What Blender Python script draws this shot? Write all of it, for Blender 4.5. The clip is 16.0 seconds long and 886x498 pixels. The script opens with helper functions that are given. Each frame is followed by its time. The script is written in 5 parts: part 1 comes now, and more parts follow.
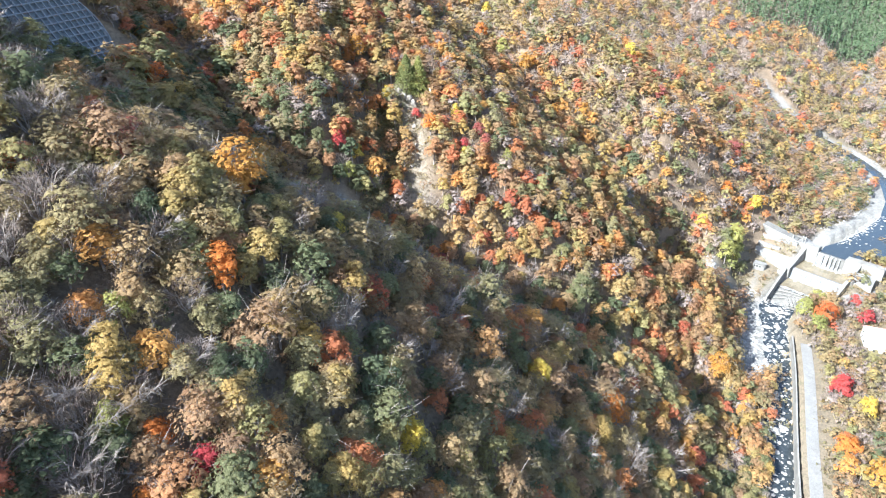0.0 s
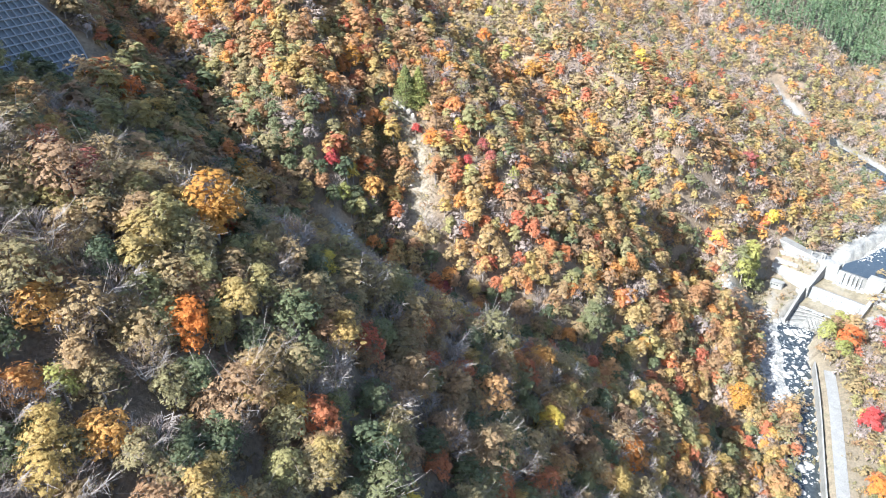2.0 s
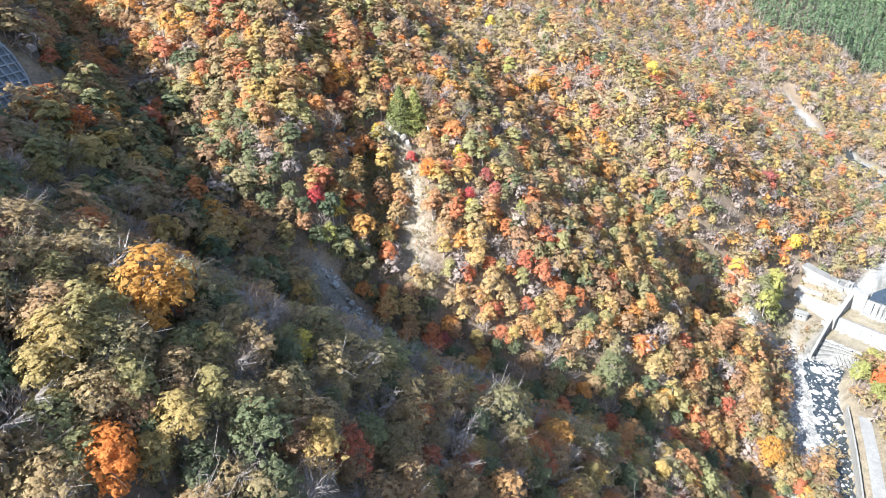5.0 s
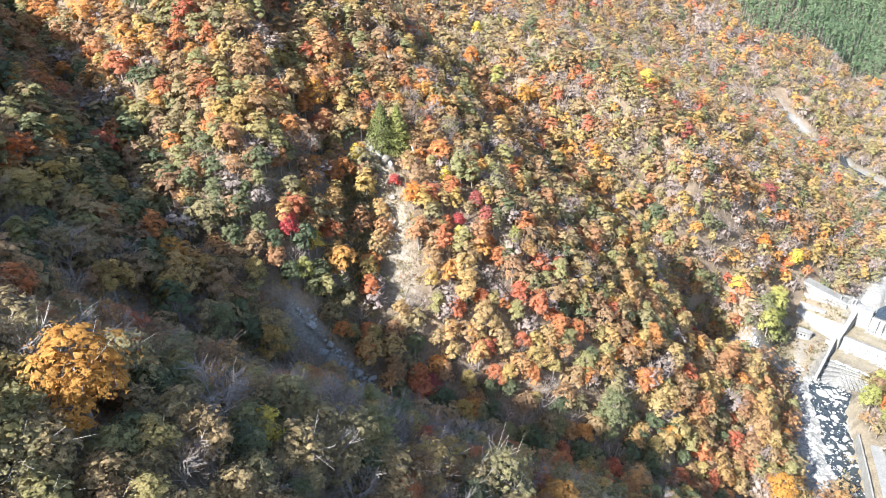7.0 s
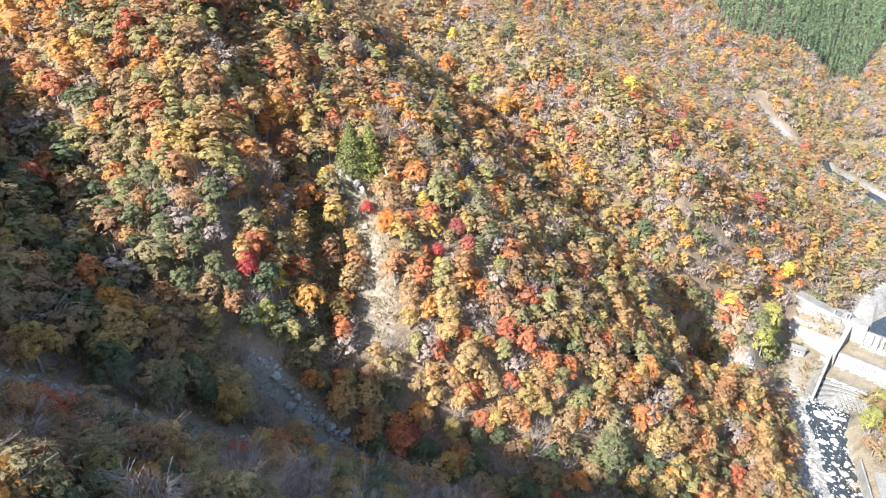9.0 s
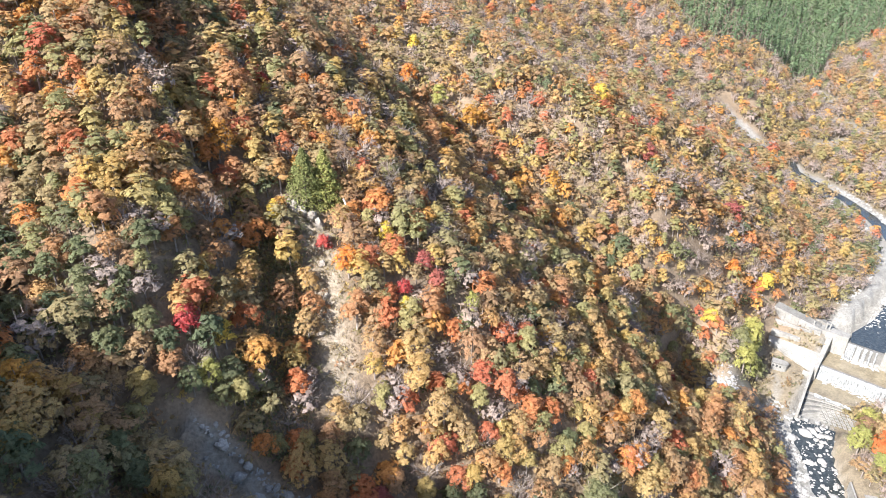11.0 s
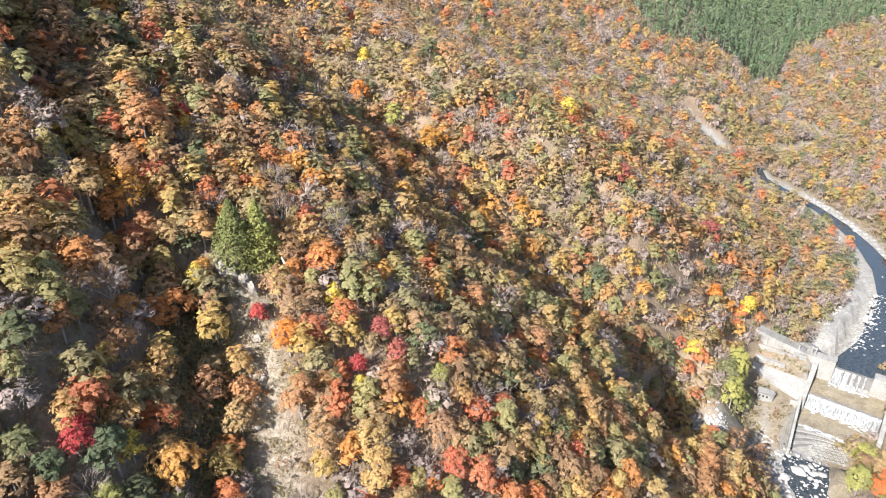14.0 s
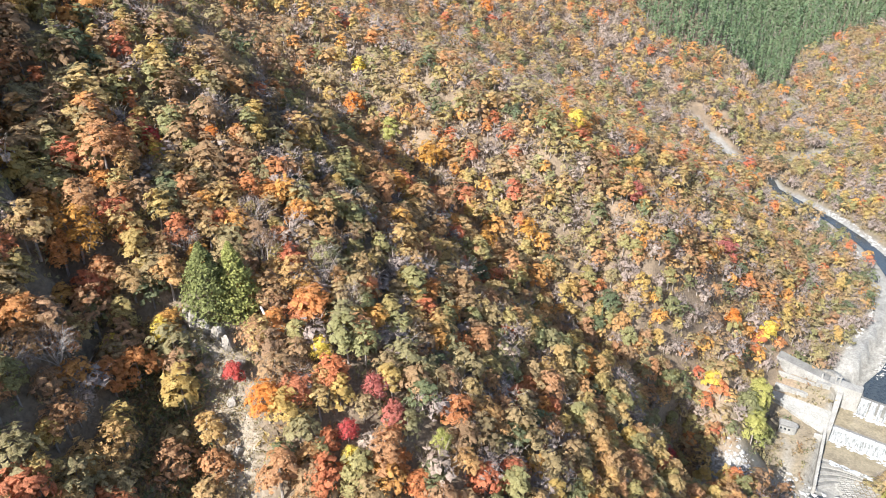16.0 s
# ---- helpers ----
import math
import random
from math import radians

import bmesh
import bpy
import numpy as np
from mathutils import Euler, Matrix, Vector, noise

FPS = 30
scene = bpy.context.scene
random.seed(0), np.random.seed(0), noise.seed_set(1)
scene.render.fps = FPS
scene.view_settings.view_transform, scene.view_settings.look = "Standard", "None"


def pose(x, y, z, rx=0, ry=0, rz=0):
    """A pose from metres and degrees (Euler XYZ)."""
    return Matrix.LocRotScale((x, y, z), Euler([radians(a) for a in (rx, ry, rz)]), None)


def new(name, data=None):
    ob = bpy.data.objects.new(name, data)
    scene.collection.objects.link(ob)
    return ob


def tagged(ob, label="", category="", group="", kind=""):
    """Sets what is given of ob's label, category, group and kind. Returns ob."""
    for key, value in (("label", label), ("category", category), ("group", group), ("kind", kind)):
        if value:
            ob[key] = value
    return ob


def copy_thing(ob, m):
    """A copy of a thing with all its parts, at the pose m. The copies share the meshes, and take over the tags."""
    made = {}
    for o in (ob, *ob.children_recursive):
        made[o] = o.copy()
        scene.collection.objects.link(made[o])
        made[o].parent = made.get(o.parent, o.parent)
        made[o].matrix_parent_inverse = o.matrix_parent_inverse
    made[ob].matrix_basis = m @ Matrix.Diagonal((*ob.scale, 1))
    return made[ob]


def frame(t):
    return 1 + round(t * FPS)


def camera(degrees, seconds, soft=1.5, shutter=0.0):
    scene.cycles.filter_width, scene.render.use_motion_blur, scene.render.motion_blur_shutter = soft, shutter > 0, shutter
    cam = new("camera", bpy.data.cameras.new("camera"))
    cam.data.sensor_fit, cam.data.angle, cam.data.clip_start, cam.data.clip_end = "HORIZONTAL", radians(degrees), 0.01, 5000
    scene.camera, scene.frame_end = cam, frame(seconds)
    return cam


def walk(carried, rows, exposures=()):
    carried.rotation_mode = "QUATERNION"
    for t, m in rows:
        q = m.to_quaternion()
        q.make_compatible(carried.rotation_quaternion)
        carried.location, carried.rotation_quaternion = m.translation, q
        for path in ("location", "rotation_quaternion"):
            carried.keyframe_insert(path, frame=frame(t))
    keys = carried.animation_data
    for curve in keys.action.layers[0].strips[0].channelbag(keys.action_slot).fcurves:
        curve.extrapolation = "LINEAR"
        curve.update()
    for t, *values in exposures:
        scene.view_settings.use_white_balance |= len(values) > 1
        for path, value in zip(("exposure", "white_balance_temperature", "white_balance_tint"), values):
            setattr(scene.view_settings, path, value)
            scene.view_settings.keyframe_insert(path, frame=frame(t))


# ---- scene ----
cam = camera(68.2, 16.0, soft=0.95)
METRES, EYE, TILT, LEAN, TURN = 130.0, 155.0, -28.0, 0.0, 0.0
ROWS = [
    (0.0, 0.0, 0.0, 0.0, 0.0, 0.0, -0.0),
    (0.5, -0.0008, 0.0279, 0.0149, 0.0, -0.01, -0.01),
    (1.0, -0.0019, 0.056, 0.0295, 0.0, -0.01, -0.02),
    (1.5, -0.0029, 0.0841, 0.0441, 0.01, -0.01, -0.03),
    (2.0, -0.0038, 0.1119, 0.0592, 0.02, -0.01, -0.05),
    (2.5, -0.0049, 0.1399, 0.0739, 0.03, -0.01, -0.06),
    (3.0, -0.0059, 0.1677, 0.0889, 0.03, 0.0, -0.07),
    (3.5, -0.0068, 0.1953, 0.1039, 0.04, 0.02, -0.08),
    (4.0, -0.0077, 0.2228, 0.1189, 0.0, 0.03, -0.08),
    (6.5, -0.0102, 0.3601, 0.1932, -1.21, 0.06, 0.53),
    (7.0, -0.0102, 0.3878, 0.2076, -1.55, 0.07, 0.7),
    (7.5, -0.0103, 0.4155, 0.222, -1.83, 0.08, 0.85),
    (8.0, -0.0095, 0.4429, 0.2366, -2.22, 0.08, 1.06),
    (8.5, -0.0086, 0.4705, 0.2511, -2.88, 0.06, 1.42),
    (9.0, -0.0072, 0.498, 0.2658, -3.51, 0.04, 1.75),
    (11.5, 0.0063, 0.6348, 0.3389, -7.39, -0.18, 3.78),
    (12.0, 0.0104, 0.6622, 0.3534, -8.38, -0.25, 4.28),
    (12.5, 0.0149, 0.6896, 0.3677, -9.02, -0.3, 4.62),
    (13.0, 0.0198, 0.7167, 0.3819, -9.35, -0.32, 4.8),
    (13.5, 0.0245, 0.7441, 0.3961, -9.62, -0.33, 4.93),
    (14.0, 0.0295, 0.7711, 0.4105, -9.89, -0.37, 5.06),
    (14.5, 0.0345, 0.7982, 0.4245, -10.02, -0.38, 5.14),
    (15.0, 0.0396, 0.8252, 0.4389, -10.01, -0.38, 5.13),
    (15.5, 0.0447, 0.8522, 0.4531, -10.0, -0.38, 5.12),
    (16.0, 0.0497, 0.8793, 0.4673, -10.0, -0.39, 5.12),
]
walk(cam, [(t, pose(0, 0, EYE, TILT, LEAN, TURN) @ pose(METRES * x, METRES * y, METRES * z, 90 + pitch, roll, yaw)) for t, x, y, z, yaw, pitch, roll in ROWS],
     exposures=[(0, 2.16, 5560, 6), (3, 2.16, 5640, 7), (6.5, 2.12, 5780, 8), (9, 2.03, 5950, 10), (13, 1.79, 6150, 12), (16, 1.76, 6080, 9)])

# ---------------------------------------------------------------- light
SUN_AZ, SUN_EL = 234.0, 36.0
world = bpy.data.worlds.new("sky")
world.use_nodes = True
scene.world = world
_wn = world.node_tree.nodes
_sky = _wn.new("ShaderNodeTexSky")
_sky.sky_type = 'NISHITA'
_sky.sun_disc = False
_sky.sun_elevation = radians(SUN_EL)
_sky.sun_rotation = radians(SUN_AZ)
_sky.dust_density = 2.0
world.node_tree.links.new(_sky.outputs[0], _wn["Background"].inputs[0])
_wn["Background"].inputs[1].default_value = 0.095
_az, _el = radians(SUN_AZ), radians(SUN_EL)
SUN_DIR = Vector((math.sin(_az) * math.cos(_el), math.cos(_az) * math.cos(_el), math.sin(_el)))
sun = new("sun", bpy.data.lights.new("sun", 'SUN'))
sun.data.energy, sun.data.angle, sun.data.color = 4.8, radians(0.6), (1.0, 0.955, 0.89)
sun.rotation_mode = 'QUATERNION'
sun.rotation_quaternion = SUN_DIR.to_track_quat('Z', 'Y')

# ---------------------------------------------------------------- the lie of the land
# Water lines, going upstream: x, y, z, flat bed to the left and right, slope to the left and right.
RIVER = [(40, 0, -12.0, 9, 9, 1.29, .25), (80, 95, -7.3, 9, 9, 1.03, .25), (105, 155, -4.2, 9, 12, 1.0, .12),
         (123, 195, -2.4, 9, 12, .89, .12), (138, 232, -1.8, 12, 12, 1.26, .12), (157, 255, .7, 20, 14, 1.64, .12),
         (176, 273, 5.1, 12, 14, 1.24, .12), (192, 286, 10.6, 14, 20, .76, .15), (222, 308, 11.0, 25, 20, .75, .12),
         (252, 345, 11.6, 40, 12, .75, .12), (258, 385, 12.6, 40, 12, .75, .12), (254, 425, 13.7, 12, 16, .44, .12)]
RIVER_UP = [(275, 452, 17.0, 14, 20, .75, .20), (311, 461, 18.3, 26, 20, .61, .25), (332, 488, 19.8, 26, 20, .50, .29),
            (354, 552, 23.6, 22, 20, 1.2, .35), (400, 625, 30.2, 15, 15, .74, .40), (520, 800, 45.0, 15, 15, .50, .40),
            (900, 1200, 90.0, 15, 15, .50, .45)]
NEAR_GULLY = [(69, 86, 7.6, 3, 3, .70, .58), (25, 60, 43.2, 3, 3, .70, .82), (-25, 44, 68.3, 3, 3, .70, .85),
              (-80, 20, 95.0, 3, 3, .70, .80), (-160, -20, 130.0, 3, 3, .70, .80)]
RAVINE = [(89, 174, -4.6, 3, 2, .48, .92), (62, 172, 20.3, 2, 2, .72, 1.15), (29, 168, 34.7, 2, 2, .84, 1.23),
          (-5, 171, 50.9, 3, 3, .86, 1.17), (-20, 174, 68.7, 4, 3, .80, .94), (-49, 181, 86.3, 2, 2, .90, .83),
          (-75, 203, 105.6, 2, 2, 1.01, .95), (-110, 238, 125.0, 2, 2, .90, .80), (-200, 300, 180.0, 2, 2, .60, .70)]
SCAR = [(-14, 172, 58.5, 2, 2, .90, .90), (-16, 190, 72.5, 2, 2, 1.2, .90), (-20, 203, 84.0, 2, 2, 1.4, .85),
        (-26, 211, 93.0, 2, 2, 1.4, .75), (-33, 220, 106.0, 2, 2, 1.3, .80), (-42, 234, 124.0, 2, 2, 1.2, 1.0)]
FAR_RAVINE = [(99, 249, 3.1, 3, 3, .98, .85), (83, 261, 34.7, 2, 2, .91, 1.14), (56, 285, 63.2, 2, 2, .94, .80),
              (22, 313, 81.2, 2, 2, .89, .64), (-15, 335, 105.0, 2, 2, .95, .80), (-100, 400, 165.0, 2, 2, .95, .70)]
WATERS = [np.array(w, float) for w in (RIVER + RIVER_UP, NEAR_GULLY, RAVINE, SCAR, FAR_RAVINE)]
# Knolls and hollows: x, y, radius, height.
KNOLLS = [(-43, 191, 12, 10.0), (16, 206, 14, 2.0), (-37, 228, 16, 2.4), (-5, 252, 16, -2.4), (-14, 112, 16, 1.9),
          (105, 295, 16, 2.3), (140, 298, 18, 1.3), (30, 232, 12, -1.5), (-33, 207, 8, 1.2), (78, 132, 24, -4.0), (-34, 104, 14, 1.5)]
# The weir's own axes: its crest's left end, the way along the crest to the right bank, the way downstream.
WEIR = np.array((174.3, 266.5))
ALONG = np.array((.670, -.742))
DOWN = np.array((-.742, -.670))
# The anchored slope: a point on it, the way along it and the way up it.
CRIB = np.array((-91.3, 176.8, 121.2))
CRIB_ALONG = np.array((.245, .970, 0.0))
CRIB_UP = np.array((-.544, .138, .827))
CRIB_OUT = np.array((.802, -.203, .562))


def nearest(X, Y, V):
    """Distance to a water line, whether left of it, its level there and how far along."""
    best, left = np.full(X.shape, 1e18), np.zeros(X.shape, bool)
    level, along = np.zeros(X.shape), np.zeros(X.shape)
    run = 0.0
    for a, b in zip(V[:-1], V[1:]):
        dx, dy = b[0] - a[0], b[1] - a[1]
        size = math.hypot(dx, dy)
        u = np.clip(((X - a[0]) * dx + (Y - a[1]) * dy) / (size * size), 0, 1)
        px, py = X - (a[0] + u * dx), Y - (a[1] + u * dy)
        d = np.hypot(px, py)
        better = d < best - 1e-9
        best = np.where(better, d, best)
        left = np.where(better, dx * py - dy * px > 0, left)
        level = np.where(better, a[2] + u * (b[2] - a[2]), level)
        along = np.where(better, run + u * size, along)
        run += size
    return best, left, level, along


def soft_rise(d):
    return 0.5 * (d + np.sqrt(d * d + 4))


def valley(X, Y, V):
    left = nearest(X, Y, V)[1]
    f = np.full(X.shape, 1e9)
    for a, b in zip(V[:-1], V[1:]):
        dx, dy = b[0] - a[0], b[1] - a[1]
        u = np.clip(((X - a[0]) * dx + (Y - a[1]) * dy) / (dx * dx + dy * dy), 0, 1)
        d = np.hypot(X - (a[0] + u * dx), Y - (a[1] + u * dy))
        v = [a[j] + u * (b[j] - a[j]) for j in range(7)]
        f = np.minimum(f, v[2] + np.where(left, v[5] * soft_rise(d - v[3]), v[6] * soft_rise(d - v[4])))
    return f


def wave(X, Y, scale, seed):
    """Smooth value noise, -1 to 1."""
    rs = np.random.RandomState(seed)
    table = rs.rand(256, 256) * 2 - 1
    x, y = X / scale + 1000.37, Y / scale + 1000.91
    i, j = np.floor(x).astype(int), np.floor(y).astype(int)
    u, v = x - i, y - j
    u, v = u * u * (3 - 2 * u), v * v * (3 - 2 * v)
    g = lambda a, b: table[a % 256, b % 256]
    return (g(i, j) * (1 - u) + g(i + 1, j) * u) * (1 - v) + (g(i, j + 1) * (1 - u) + g(i + 1, j + 1) * u) * v


def land(X, Y):
    X, Y = np.asarray(X, float), np.asarray(Y, float)
    F = np.array([valley(X, Y, V) for V in WATERS])
    low = F.min(0)
    h = low - 1.5 * np.log(np.exp(-(F - low) / 1.5).sum(0))
    for x, y, r, a in KNOLLS:
        h = h + a * np.exp(-((X - x) ** 2 + (Y - y) ** 2) / (2 * r * r))
    d, left, level, along = nearest(X, Y, WATERS[0])
    # the right bank below the weir stands behind a wall
    bank = np.clip((d - 7.6) / 1.0, 0, 1) * (~left) * np.clip((240 - Y) / 8, 0, 1)
    h = h + bank * np.clip(level + 5.0 - h, 0, 9)
    # gravel bars in the bed
    side = np.where(left, -d, d)
    bar = np.clip((-side + .8 + 4.0 * wave(X, Y, 16, 8)) / 3, 0, 1) * np.clip((13 - d) / 3, 0, 1)
    h = h + bar * .9 * (Y < 250) + np.clip((9 - d) / 3, 0, 1) * .35 * wave(X, Y, 3.1, 9)
    rough = np.clip((d - 14) / 25, 0, 1)
    h = h + rough * (1.6 * wave(X, Y, 23, 5) + 0.7 * wave(X, Y, 9, 6))
    # the weir's basins and terraces
    s, q = (X - WEIR[0]) * ALONG[0] + (Y - WEIR[1]) * ALONG[1], (X - WEIR[0]) * DOWN[0] + (Y - WEIR[1]) * DOWN[1]
    cut = np.interp(q, (-30, -12, -1, 0, 1.5, 12, 13, 14, 22, 34, 44), (11.2, 10.8, 10.5, 10.0, 5.0, 5.0, 4.0, 1.2, .6, -2.2, -2.4))
    left_bank = np.interp(q, (-14, -2, 0, 4, 8, 11, 15, 22, 34, 44), (15, 14, 13.2, 12, 10.2, 8.6, 5.4, 4.6, 2.0, .5))
    right_bank = np.interp(q, (-14, 0, 10, 24, 40), (12.6, 12.2, 9.5, 7.0, 4.0))
    g = cut + np.clip((-5.4 - s) / 2.2, 0, 1) * (left_bank - cut)
    g = g + np.clip((s - 17) / 2.5, 0, 1) * (np.maximum(right_bank, cut) - g)
    w = np.clip((s + 27) / 6, 0, 1) * np.clip((34 - s) / 14, 0, 1) * np.clip((q + 16) / 10, 0, 1) * np.clip((42 - q) / 8, 0, 1)
    h = h + (g - h) * w
    # the anchored slope lies in one plane
    u = (X - CRIB[0]) * CRIB_ALONG[0] + (Y - CRIB[1]) * CRIB_ALONG[1]
    v = ((X - CRIB[0]) * CRIB_UP[0] + (Y - CRIB[1]) * CRIB_UP[1]) / .315
    plane = CRIB[2] - ((X - CRIB[0]) * CRIB_OUT[0] + (Y - CRIB[1]) * CRIB_OUT[1]) / CRIB_OUT[2]
    w = np.clip((u + 36) / 6, 0, 1) * np.clip((13 - u) / 6, 0, 1) * np.clip((v + 12) / 6, 0, 1) * np.clip((30 - v) / 6, 0, 1)
    return h + (plane - .9 - h) * w


def at(x, y):
    return float(land(np.array([x]), np.array([y]))[0])


# ---------------------------------------------------------------- materials
def material(name):
    m = bpy.data.materials.new(name)
    m.use_nodes = True
    nt = m.node_tree
    return m, nt, nt.nodes["Principled BSDF"]


def node(nt, kind, **values):
    n = nt.nodes.new(kind)
    for k, v in values.items():
        n.inputs[k.replace("_", " ")].default_value = v
    return n


def ramp(nt, stops, smooth=True):
    n = nt.nodes.new("ShaderNodeValToRGB")
    e = n.color_ramp.elements
    while len(e) < len(stops):
        e.new(0.5)
    for el, (p, c) in zip(e, stops):
        el.position, el.color = p, (*c, 1)
    if not smooth:
        n.color_ramp.interpolation = 'CONSTANT'
    return n


def noise_tex(nt, scale, detail=4.0, rough=0.6):
    pos = nt.nodes.new("ShaderNodeNewGeometry")
    n = node(nt, "ShaderNodeTexNoise", Scale=scale, Detail=detail, Roughness=rough)
    nt.links.new(pos.outputs["Position"], n.inputs["Vector"])
    return n


def mixed(nt, fac, a, b, blend='MIX'):
    n = nt.nodes.new("ShaderNodeMix")
    n.data_type, n.blend_type = 'RGBA', blend
    for sock, v in ((n.inputs[0], fac), (n.inputs[6], a), (n.inputs[7], b)):
        if isinstance(v, bpy.types.NodeSocket):
            nt.links.new(v, sock)
        elif isinstance(v, (int, float)):
            sock.default_value = v
        else:
            sock.default_value = (*v, 1)
    return n.outputs[2]


def bumped(nt, bsdf, height, strength, distance):
    b = node(nt, "ShaderNodeBump", Strength=strength, Distance=distance)
    nt.links.new(height, b.inputs["Height"])
    nt.links.new(b.outputs[0], bsdf.inputs["Normal"])


def mottled(name, stops, scale, rough=0.85, fine=8.0, bump=0.3, depth=0.05, metal=0.0):
    """A surface whose colour wanders over two scales."""
    m, nt, b = material(name)
    n = noise_tex(nt, scale)
    r = ramp(nt, stops)
    nt.links.new(n.outputs[0], r.inputs[0])
    f = noise_tex(nt, scale * fine, 5)
    fr = ramp(nt, [(0.3, (.72, .72, .72)), (0.7, (1.15, 1.15, 1.15))])
    nt.links.new(f.outputs[0], fr.inputs[0])
    nt.links.new(mixed(nt, 1.0, r.outputs[0], fr.outputs[0], 'MULTIPLY'), b.inputs["Base Color"])
    b.inputs["Roughness"].default_value, b.inputs["Metallic"].default_value = rough, metal
    bumped(nt, b, f.outputs[0], bump, depth)
    return m


def foliage(name, stops, spread=0.08, thin=0.5, gap=2.2):
    """Leaves: each tree takes one hue from the ramp, and its leaves vary round it."""
    m, nt, b = material(name)
    info = nt.nodes.new("ShaderNodeObjectInfo")
    att = nt.nodes.new("ShaderNodeAttribute")
    att.attribute_name = "tone"
    add = nt.nodes.new("ShaderNodeMath")
    nt.links.new(info.outputs["Random"], add.inputs[0])
    nt.links.new(att.outputs["Fac"], add.inputs[1])
    fract = nt.nodes.new("ShaderNodeMath")
    fract.operation = 'FRACT'
    nt.links.new(add.outputs[0], fract.inputs[0])
    geo = nt.nodes.new("ShaderNodeNewGeometry")
    shift = nt.nodes.new("ShaderNodeMath")
    shift.operation = 'MULTIPLY_ADD'
    nt.links.new(geo.outputs["Random Per Island"], shift.inputs[0])
    shift.inputs[1].default_value = 0.06
    nt.links.new(fract.outputs[0], shift.inputs[2])
    r = ramp(nt, stops)
    nt.links.new(shift.outputs[0], r.inputs[0])
    lum = nt.nodes.new("ShaderNodeMapRange")
    nt.links.new(geo.outputs["Random Per Island"], lum.inputs[0])
    lum.inputs[3].default_value, lum.inputs[4].default_value = 1 - spread, 1 + spread
    col = mixed(nt, 1.0, r.outputs[0], lum.outputs[0], 'MULTIPLY')
    # fine tone noise; its dark parts paint in the shade between leaves
    gap_shade = noise_tex(nt, 5.5, 3.0, 0.7)
    lr = ramp(nt, [(.36, (.6, .58, .58)), (.52, (.98, .98, .98)), (.68, (1.14, 1.13, 1.1))])
    nt.links.new(gap_shade.outputs[0], lr.inputs[0])
    col = mixed(nt, 1.0, col, lr.outputs[0], 'MULTIPLY')
    nt.links.new(col, b.inputs["Base Color"])
    relief = noise_tex(nt, 3.2, 3.0, 0.65)
    bumped(nt, b, relief.outputs[0], 0.5, 0.2)
    b.inputs["Roughness"].default_value = 0.75
    b.inputs["Specular IOR Level"].default_value = 0.2
    tr = nt.nodes.new("ShaderNodeBsdfTranslucent")
    nt.links.new(col, tr.inputs[0])
    mx = nt.nodes.new("ShaderNodeMixShader")
    mx.inputs[0].default_value = thin
    nt.links.new(b.outputs[0], mx.inputs[1])
    nt.links.new(tr.outputs[0], mx.inputs[2])
    if not gap:
        nt.links.new(mx.outputs[0], nt.nodes["Material Output"].inputs[0])
        return m
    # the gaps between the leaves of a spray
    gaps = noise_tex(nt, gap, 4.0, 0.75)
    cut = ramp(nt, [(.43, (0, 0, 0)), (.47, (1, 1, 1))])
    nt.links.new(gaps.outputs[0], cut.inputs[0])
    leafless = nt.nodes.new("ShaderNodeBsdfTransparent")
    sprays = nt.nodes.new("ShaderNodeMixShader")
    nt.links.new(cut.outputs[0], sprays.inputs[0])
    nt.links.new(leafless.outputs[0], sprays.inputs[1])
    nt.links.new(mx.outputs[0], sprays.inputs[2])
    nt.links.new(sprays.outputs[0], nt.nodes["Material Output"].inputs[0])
    return m


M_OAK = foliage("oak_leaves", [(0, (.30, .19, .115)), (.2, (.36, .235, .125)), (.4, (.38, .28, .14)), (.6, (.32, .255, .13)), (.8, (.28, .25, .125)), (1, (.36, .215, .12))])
# a more vivid version of the oak ramp, mostly for the sunny spurs
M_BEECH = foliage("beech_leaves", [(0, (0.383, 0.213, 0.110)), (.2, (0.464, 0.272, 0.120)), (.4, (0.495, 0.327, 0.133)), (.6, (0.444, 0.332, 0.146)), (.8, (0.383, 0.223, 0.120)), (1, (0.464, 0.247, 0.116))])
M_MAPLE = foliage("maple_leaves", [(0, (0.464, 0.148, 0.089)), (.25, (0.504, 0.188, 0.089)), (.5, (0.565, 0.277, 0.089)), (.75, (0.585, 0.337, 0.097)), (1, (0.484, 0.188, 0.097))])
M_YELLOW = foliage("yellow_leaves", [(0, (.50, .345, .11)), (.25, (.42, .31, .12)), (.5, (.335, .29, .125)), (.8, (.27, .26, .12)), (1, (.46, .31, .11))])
# kept dark, so that the gully trees also deepen the shade there
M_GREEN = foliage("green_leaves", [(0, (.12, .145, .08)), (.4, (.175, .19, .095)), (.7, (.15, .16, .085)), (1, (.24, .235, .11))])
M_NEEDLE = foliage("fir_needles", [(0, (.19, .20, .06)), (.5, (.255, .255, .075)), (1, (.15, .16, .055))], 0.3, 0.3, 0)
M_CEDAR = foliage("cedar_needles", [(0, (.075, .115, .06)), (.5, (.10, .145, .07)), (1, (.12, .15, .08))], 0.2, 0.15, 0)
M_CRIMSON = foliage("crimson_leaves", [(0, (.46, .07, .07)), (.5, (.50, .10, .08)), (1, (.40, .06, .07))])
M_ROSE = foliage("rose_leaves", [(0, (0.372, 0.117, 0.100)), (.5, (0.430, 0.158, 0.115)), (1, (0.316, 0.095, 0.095))])
